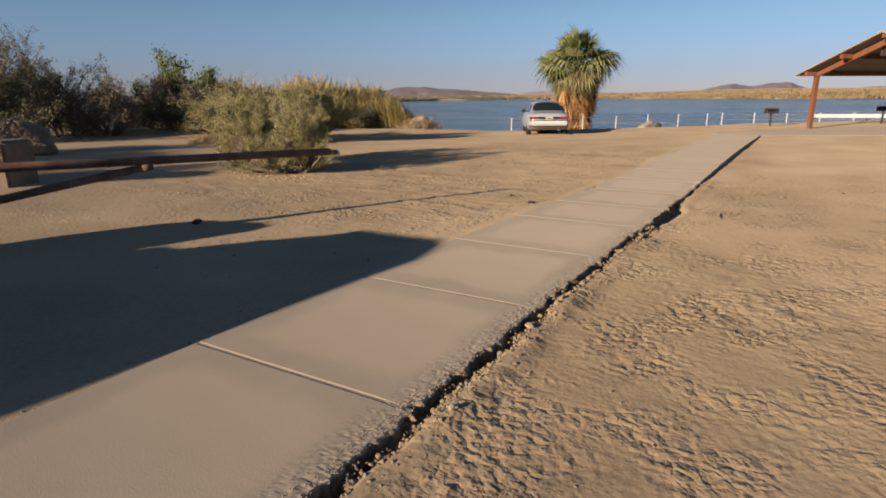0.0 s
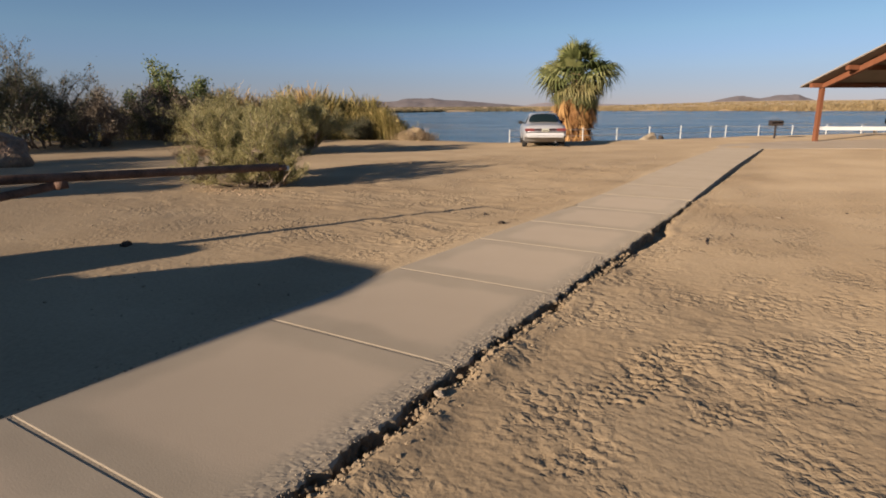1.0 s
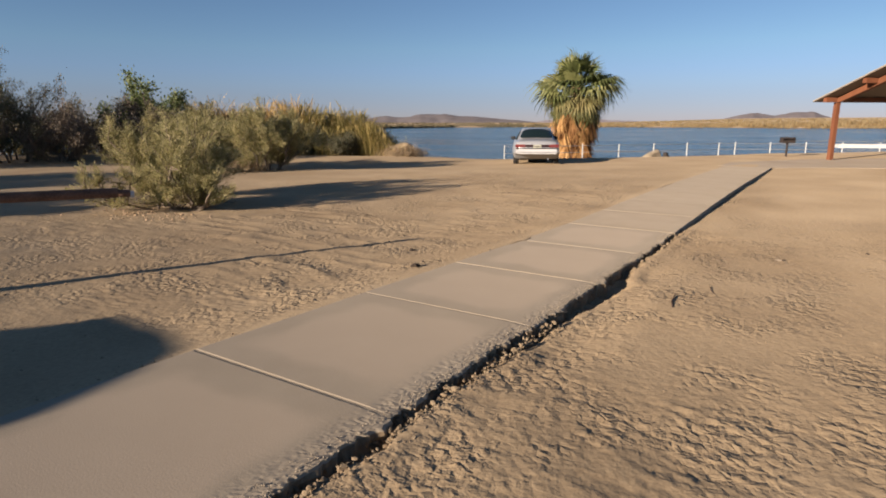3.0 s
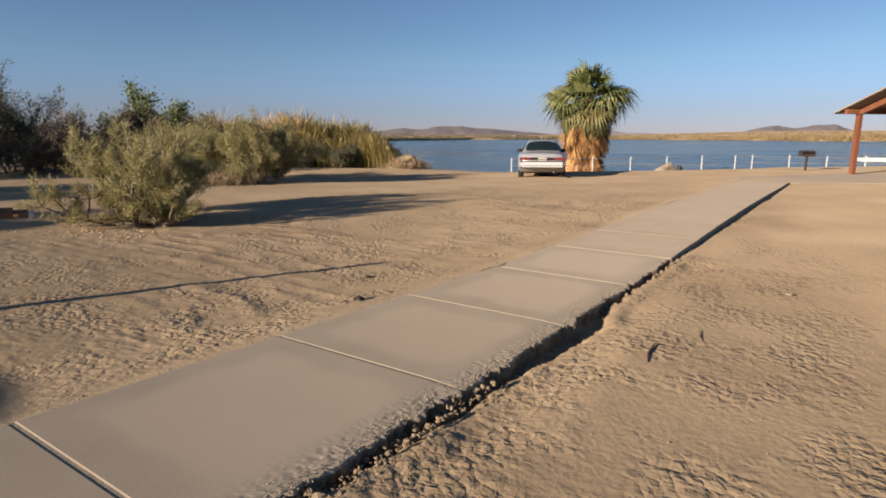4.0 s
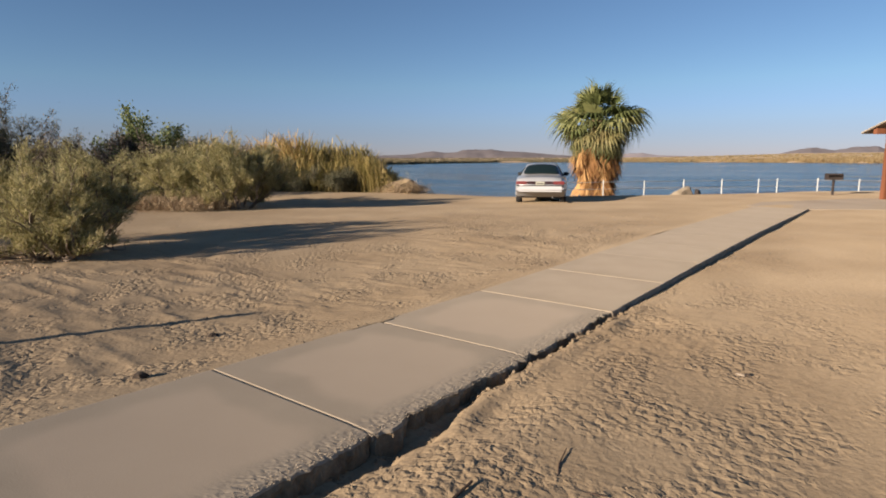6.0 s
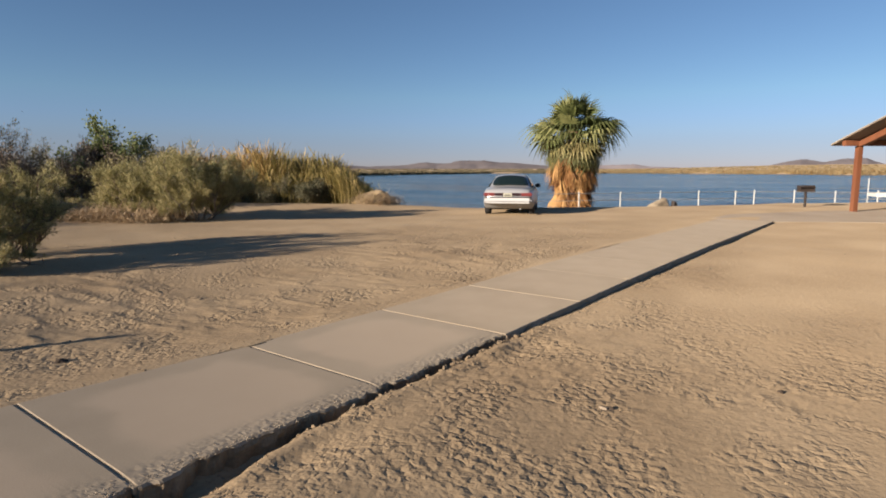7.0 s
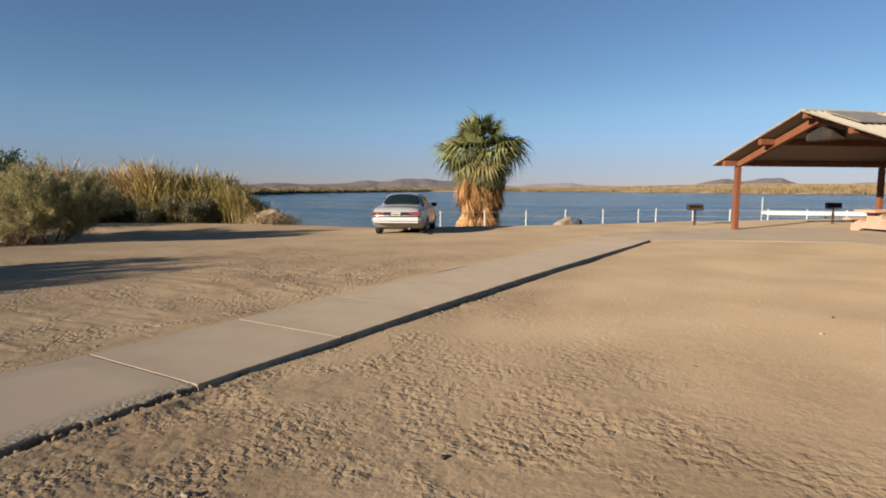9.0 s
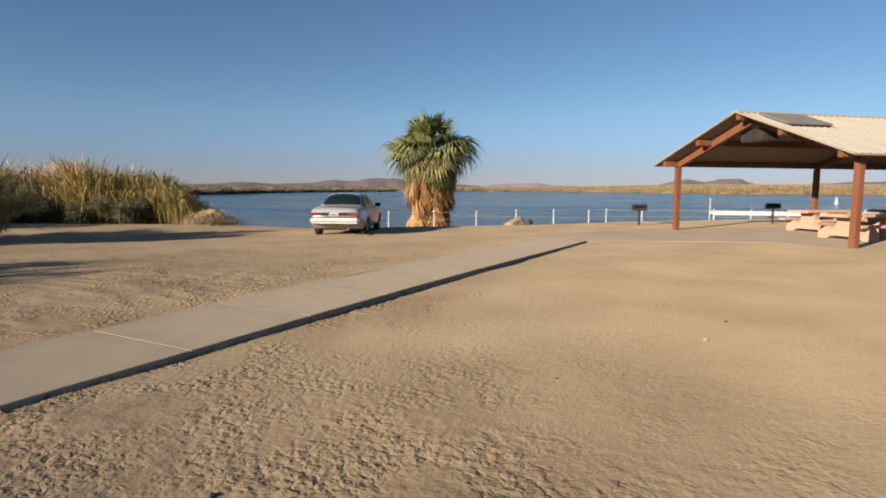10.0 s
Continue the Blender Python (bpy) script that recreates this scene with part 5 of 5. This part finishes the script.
# thicket behind; the last three, unseen, are added to shade boulder and block
for k, (x, y, h, r, mt) in enumerate([(-28.5, 11.6, 4.3, 2.0, 1), (-28, 14.2, 3.0, 2.0, 1), (-29.5, 19.5, 2.8, 2.2, 1), (-36, 16, 4.6, 2.6, 1), (-27, 11.0, 2.4, 1.7, 1), (-26.5, 15.5, 2.3, 1.8, 2), (-33, 7, 5.6, 2.8, 1), (-38, 10, 5.5, 3, 1),
                                     (-25.6, 18.6, 2.3, 1.2, 2), (-24.5, 20.5, 2.2, 1.7, 0), (-22.5, 18.5, 1.8, 1.5, 0), (-28, 23, 2.8, 2.0, 1), (-22.3, 3.0, 3.2, 1.8, 1), (-20.2, 1.6, 2.8, 1.6, 1), (-15.2, 0.0, 2.6, 1.5, 1)]):
    shrub("tree" if h > 3.3 else "bush", x, y, h, r, ("olive-green shrub at the edge of the thicket", "dark tamarisk tree in the shoreline thicket", "bare brown twiggy shrub in the thicket")[mt], "tree" if h > 3.3 else "bush", (M_BUSH, M_DARKBUSH, M_BROWNTWIG)[mt], 100 + k, stems=11, per_tip=100, leaf=0.09,
          spread=0.11, slim=0.4, lean=0.7, thick=0.06, group="shoreline thicket")
shrub("tree", -26.5, 19.5, 3.4, 1.5, "slim tree with broad bright green leaves", "tree", M_GREEN, 200, stems=8, per_tip=120, leaf=0.125, spread=0.14, lean=0.5, slim=0.6, thick=0.09)


def reed_bed(name, label, x0, y0, x1, y1, deep, count, tall, seed, mat, slope=3.0, sway=(0.04, 0.30)):
    """A stand of reeds: tall bent blades with plumes, thick at the foot."""
    np_rng = np.random.default_rng(seed)
    dx, dy = x1 - x0, y1 - y0
    ln = math.hypot(dx, dy)
    groups = max(8, int(ln * deep * 3.2))
    gt, gs = np_rng.uniform(0, 1, groups), np_rng.uniform(-0.5, 0.5, groups)
    gh, gaz = np_rng.uniform(0.55, 1.05, groups), np_rng.uniform(0, 2 * math.pi, groups)
    gi = np_rng.integers(0, groups, count)
    t, s = gt[gi] + np_rng.normal(0, 0.42 / ln, count), gs[gi] + np_rng.normal(0, 0.35 / deep, count)
    bx, by = x0 + dx * t - dy / ln * s * deep, y0 + dy * t + dx / ln * s * deep
    hgt = tall * gh[gi] * np_rng.uniform(0.5, 1.1, count) * np.clip(0.55 + slope * t, 0.4, 1) * np.where(np_rng.random(count) < 0.05, 1.14, 1.0)
    z0 = ground_height(bx, by, False) - 0.1
    az, lean = gaz[gi] + np_rng.normal(0, 0.9, count), np_rng.uniform(*sway, count) * hgt
    wide = np_rng.uniform(0.004, 0.009, count)
    sa = np_rng.uniform(0, math.pi, count)
    rows = []
    for f, w in ((0, 1.0), (0.4, 1.1), (0.75, 0.6), (0.91, 2.8), (1.0, 0.3)):
        cx, cy = bx + np.cos(az) * lean * f ** 2.2, by + np.sin(az) * lean * f ** 2.2
        cz = z0 + hgt * (f - 0.06 * f ** 3)
        for sg in (-1, 1):
            rows.append(np.stack([cx + sg * np.cos(sa) * wide * w, cy + sg * np.sin(sa) * wide * w, cz], -1))
    v = np.stack(rows, 1).reshape(-1, 3)
    b = np.arange(count)[:, None] * 10
    q = np.concatenate([b + np.array([2 * i, 2 * i + 1, 2 * i + 3, 2 * i + 2]) for i in range(4)], 1).reshape(-1, 4)
    # side leaves
    k = count * 5
    which = np_rng.integers(0, count, k)
    f = np_rng.uniform(0.15, 0.9, k)
    px, py = bx[which] + np.cos(az[which]) * lean[which] * f ** 2.2, by[which] + np.sin(az[which]) * lean[which] * f ** 2.2
    pz = z0[which] + hgt[which] * f
    a2, l2 = np_rng.uniform(0, 2 * math.pi, k), np_rng.uniform(0.25, 0.55, k)
    ex, ey, ez = px + np.cos(a2) * l2 * 0.6, py + np.sin(a2) * l2 * 0.6, pz + l2 * np_rng.uniform(-0.1, 0.8, k)
    ox, oy = -np.sin(a2) * 0.008, np.cos(a2) * 0.008
    mx, my, mz = (px + ex) / 2, (py + ey) / 2, (pz + ez) / 2 + 0.05
    v2 = np.stack([np.stack([px, py, pz], -1), np.stack([mx + ox, my + oy, mz], -1), np.stack([ex, ey, ez], -1), np.stack([mx - ox, my - oy, mz], -1)], 1).reshape(-1, 3)
    q2 = np.arange(k * 4).reshape(-1, 4) + len(v)
    ob = new(name, quads_mesh(name, np.concatenate([v, v2]), np.concatenate([q, q2]), mat))
    return tagged(ob, label, "reeds", kind="stuff")


reed_bed("reeds", "tall green and golden reeds at the water's edge", -18.0, 27.05, -22.3, 24.7, 2.6, 9500, 2.62, 31, M_REED, 1.3, (0.06, 0.38))
reed_bed("reeds", "tall golden reeds with pale plumes", -21.0, 25.9, -27.5, 23.4, 3.4, 10500, 3.15, 32, M_GOLDREED, 3.0, (0.10, 0.46))
reed_bed("reeds", "tall olive reeds behind the bushes", -27, 24, -40, 19, 3.5, 2600, 2.9, 33, M_REED)
reed_bed("dry_grass", "mound of pale dry grass on the bank", -17.6, 26.05, -16.3, 26.65, 0.9, 900, 0.55, 34, M_DRYTWIG, sway=(0.2, 1.1))
reed_bed("dry_grass", "tangle of dry reddish twigs under the saltbushes", -18.7, 15.2, -16.0, 16.0, 1.2, 1300, 0.5, 35, M_DRYTWIG, sway=(0.4, 1.7))
mound = rock("earth_mound", -16.95, 26.4, (1.9, 1.1, 0.85), "low tan mound of earth on the bank", 9, 30, category="mound", mat=M_SAND)


# ---- loose stones, clods and litter ----
def scatter(name, label, mat, spots, seed, category):
    """Many small angular stones in one mesh; spots: x, y, size, sink."""
    rng = random.Random(seed)
    unit = bmesh.new()
    bmesh.ops.create_icosphere(unit, subdivisions=1, radius=0.5)
    base = [v.co.copy() for v in unit.verts]
    tris = [tuple(v.index for v in f.verts) for f in unit.faces]
    unit.free()
    verts, faces = [], []
    zs = ground_height(np.array([p[0] for p in spots]), np.array([p[1] for p in spots]))
    for (x, y, size, sink), z in zip(spots, zs):
        turn = Euler((rng.uniform(0, 6), rng.uniform(0, 6), rng.uniform(0, 6))).to_matrix()
        sx, sy, sz = rng.uniform(0.7, 1.4), rng.uniform(0.7, 1.2), rng.uniform(0.45, 0.8)
        k = len(verts)
        for c in base:
            q = turn @ (Vector((c.x * sx, c.y * sy, c.z * sz)) * rng.uniform(0.75, 1.2))
            verts.append((x + q.x * size, y + q.y * size, z + q.z * size * 0.8 + size * (0.2 - sink)))
        faces += [(a + k, b + k, c + k) for a, b, c in tris]
    ob = new(name, mesh_of(name, verts, faces, mat))
    return tagged(ob, label, category, kind="stuff")


rs = random.Random(5)
spots = []
# rubble piled in the trench, no higher than the slabs
heap = []
for _ in range(2400):
    y = rs.uniform(0.8, 6.7)
    heap.append((float(slab_right(y)) + rs.uniform(-0.03, 0.10), y, rs.choice((0.010, 0.014, 0.02, 0.03)) * rs.uniform(0.7, 1.3)))
hx_, hy_ = np.array([h[0] for h in heap]), np.array([h[1] for h in heap])
rooms = slab_top(hy_) - 0.00436 * (0.866 * hy_ - 0.5 * hx_) - 0.03 - ground_height(hx_, hy_)
for (x, y, size), room in zip(heap, rooms):
    spots.append((x, y, size, -min(rs.uniform(0.02, 0.075), float(room)) / size if room > 0.01 else 0.3))
for _ in range(2000):
    y = rs.choice((rs.uniform(0.8, 6.8), rs.uniform(0.8, 6.8), rs.uniform(8.6, 11.2)))
    spots.append((float(slab_right(y)) + rs.uniform(0.0, 0.07), y, rs.choice((0.012, 0.02, 0.03, 0.045)) * rs.uniform(0.7, 1.3), 0.1))
for _ in range(2600):
    y = rs.uniform(0.6, 13) if rs.random() < 0.85 else rs.uniform(13, 26)
    spots.append((float(slab_right(y)) + abs(rs.gauss(0, 0.10)) + 0.005, y, rs.choice((0.006, 0.008, 0.012, 0.016, 0.024, 0.034 if y < 8 else 0.02)) * rs.uniform(0.7, 1.3), 0.32))
scatter("soil_clods", "crumbled soil clods along the path's edge", M_SOIL, spots, 6, "soil clods")
spots = []
for _ in range(450):
    y = rs.uniform(0.6, 14)
    spots.append((float(slab_right(y)) - WIDE - abs(rs.gauss(0, 0.12)), y, rs.uniform(0.008, 0.024), 0.25))
for _ in range(1500):
    spots.append((rs.uniform(-0.9, 7.5), rs.uniform(1, 17), rs.choice((0.006, 0.009, 0.012, 0.016)) * rs.uniform(0.8, 1.3), 0.15))
for _ in range(900):
    spots.append((rs.uniform(-12, -3), rs.uniform(3, 22), rs.choice((0.01, 0.014, 0.018, 0.03)) * rs.uniform(0.8, 1.3), 0.1))
scatter("gravel", "scattered small stones and crumbs on the sand", M_SOIL, spots, 7, "gravel")


def stone(x, y, size, label, seed, mat):
    return rock("stone", x, y, size, label, seed, seed * 40, 0.2, "stone", mat)


spots = []
for _ in range(2600):
    y = rs.uniform(0.4, 11.3)
    spots.append((float(slab_right(y)) - abs(rs.gauss(0, 0.045)) - 0.008, y, rs.uniform(0.004, 0.009), 0.38))
crumbs = scatter("concrete_crumbs", "crumbs of cement along the rough path margin", M_SLAB, spots, 8, "concrete crumbs")
tops = slab_top(np.array([p[1] for p in spots]))
lows = ground_height(np.array([p[0] for p in spots]), np.array([p[1] for p in spots]))
for k, (p, zt, low) in enumerate(zip(spots, tops, lows)):
    lift = float(zt) - 0.00436 * (0.866 * p[1] - 0.5 * p[0]) - float(low) - margin_dip((0.22 - (float(slab_right(p[1])) - p[0])) / 0.22)
    for v in crumbs.data.vertices[12 * k:12 * k + 12]:
        v.co.z += lift

M_PALESTONE = material("pale_stone", [(0.28, 0.22, 0.16), (0.38, 0.31, 0.23)], 20, 0.9, bump=0.4)
M_DARKTWIG = material("dark_twig", [(0.05, 0.032, 0.022), (0.10, 0.065, 0.045)], 20, 0.9, bump=0.4)
M_DARKCLOD = material("dark_clod", [(0.035, 0.026, 0.02), (0.075, 0.055, 0.04)], 20, 0.95, bump=0.5)
for k, (x, y, size, pale) in enumerate([(-1.12, 2.02, 0.06, 1), (-6.1, 4.5, 0.16, 0), (0.14, 10.1, 0.06, 1), (0.18, 10.13, 0.05, 0), (-2.95, 7.62, 0.12, 0), (-3.65, 8.57, 0.11, 0), (2.0, 13.6, 0.055, 0),
                                        (3.0, 15.5, 0.045, 1), (3.17, 16.5, 0.045, 0), (1.2, 19.2, 0.06, 0), (1.0, 11.1, 0.055, 0), (-1.19, 3.12, 0.07, 1), (-1.2, 3.75, 0.08, 1), (2.4, 17.2, 0.035, 1)]):
    stone(x, y, (size, size * 0.7, size * 0.55), "small pale stone lying on the sand" if pale else "small dark clod lying on the sand", 20 + k, M_PALESTONE if pale else M_DARKCLOD)
for x, y, ln, up, az in ((-0.47, 7.47, 0.35, 0.0, -8), (-0.25, 8.09, 0.28, 0.0, -17), (-0.12, 8.06, 0.10, 0.0, 75)):
    vs, fs = [], []
    dx, dy = math.sin(radians(az)) * ln, math.cos(radians(az)) * ln
    tube_into(vs, fs, [Vector((0, 0, 0.0)), Vector((dx * 0.4 - dy * 0.05, dy * 0.4, 0.006 + up * 0.5)), Vector((dx, dy, 0.006 + up))], [0.008, 0.0075, 0.006] if y < 7.5 else [0.0045, 0.004, 0.002], 6)
    twig = new("twig", mesh_of("twig", vs, fs, M_DARKTWIG))
    twig.matrix_world = pose(x, y, float(ground_height(np.array([x]), np.array([y]))[0]) - 0.004)
    tagged(twig, "short dry brown twig on the sand", "twig", "dry twigs")

M_LITTER = material("pale_leaf_litter", [(0.30, 0.20, 0.12), (0.44, 0.32, 0.21)], 30, 0.9, bump=0.3)
scatter("leaf_litter", "pale dry leaf litter under the saltbush", M_LITTER, [(-9.3 + rs.gauss(0, 0.55), 8.55 + rs.gauss(0, 0.3), rs.uniform(0.015, 0.06), 0.2) for _ in range(140)], 12, "leaf litter")

# ---- unseen van and boulder, added so that their shadows fall on the sand ----
van = thing("parked_van", pose(-5.78, -2.64, gz(-5.78, -2.64), 0, 0, -4), "unseen silver round-topped van added to cast a shadow", "van")
prof = [(-2.6, 0.38), (-2.62, 1.1), (-2.5, 1.72), (-2.3, 1.88), (0.9, 1.90), (1.25, 1.78), (1.85, 1.16), (2.4, 1.02), (2.52, 0.8), (2.5, 0.38)]
verts, faces = [], []
arch = [(-1.12, 0.46), (-1.04, 0.30), (-0.8, 0.13), (-0.4, 0.03), (0.4, 0.0), (0.8, 0.06), (1.04, 0.18), (1.12, 0.34)]
for xx, drop in arch:
    for yy, zz in prof:
        verts.append((xx, yy * (0.985 if abs(xx) > 1.1 else 1.0), zz - drop * max(0.0, (zz - 1.0) / 0.9)))
n = len(prof)
for r in range(len(arch) - 1):
    for k in range(n):
        k2 = (k + 1) % n
        faces.append((r * n + k, (r + 1) * n + k, (r + 1) * n + k2, r * n + k2))
faces += [tuple(range(n)), tuple((len(arch) - 1) * n + k for k in range(n - 1, -1, -1))]
part("body", mesh_of("body", verts, faces, M_SILVER), van)
for s in (-1, 1):
    for y0, y1 in ((-2.2, -0.9), (-0.7, 0.1), (0.2, 0.95)):
        one_box("side_window", (min(s * 1.08, s * 1.128), y0, 1.0), (max(s * 1.08, s * 1.128), y1, 1.3), M_GLASS, van, 0.01, "dark side window")
    one_box("headlight", (min(s * 0.5, s * 0.8), 2.44, 0.72), (max(s * 0.5, s * 0.8), 2.53, 0.9), M_RIM, van, 0.02)
one_box("windscreen", (-0.74, -0.36, -0.01), (0.74, 0.36, 0.02), M_GLASS, van, 0.005, "dark windscreen", Matrix.Translation((0, 1.56, 1.48)) @ Matrix.Rotation(radians(-46), 4, "X"))
one_box("bumper", (-0.9, 2.42, 0.4), (0.9, 2.62, 0.58), M_BLACK, van, 0.04)
# out of view, added for the second shadow left of the van's
rock("boulder", -7.2, 0.5, (1.35, 1.7, 1.55), "large unseen tan boulder added to cast a shadow", 7, 25)
for s in (-1, 1):
    for yy in (-1.7, 1.6):
        bm_part("wheel", rod(bmesh.new(), (s * 0.9, yy, 0.36), (s * 1.13, yy, 0.36), 0.36, 24), M_TYRE, van)
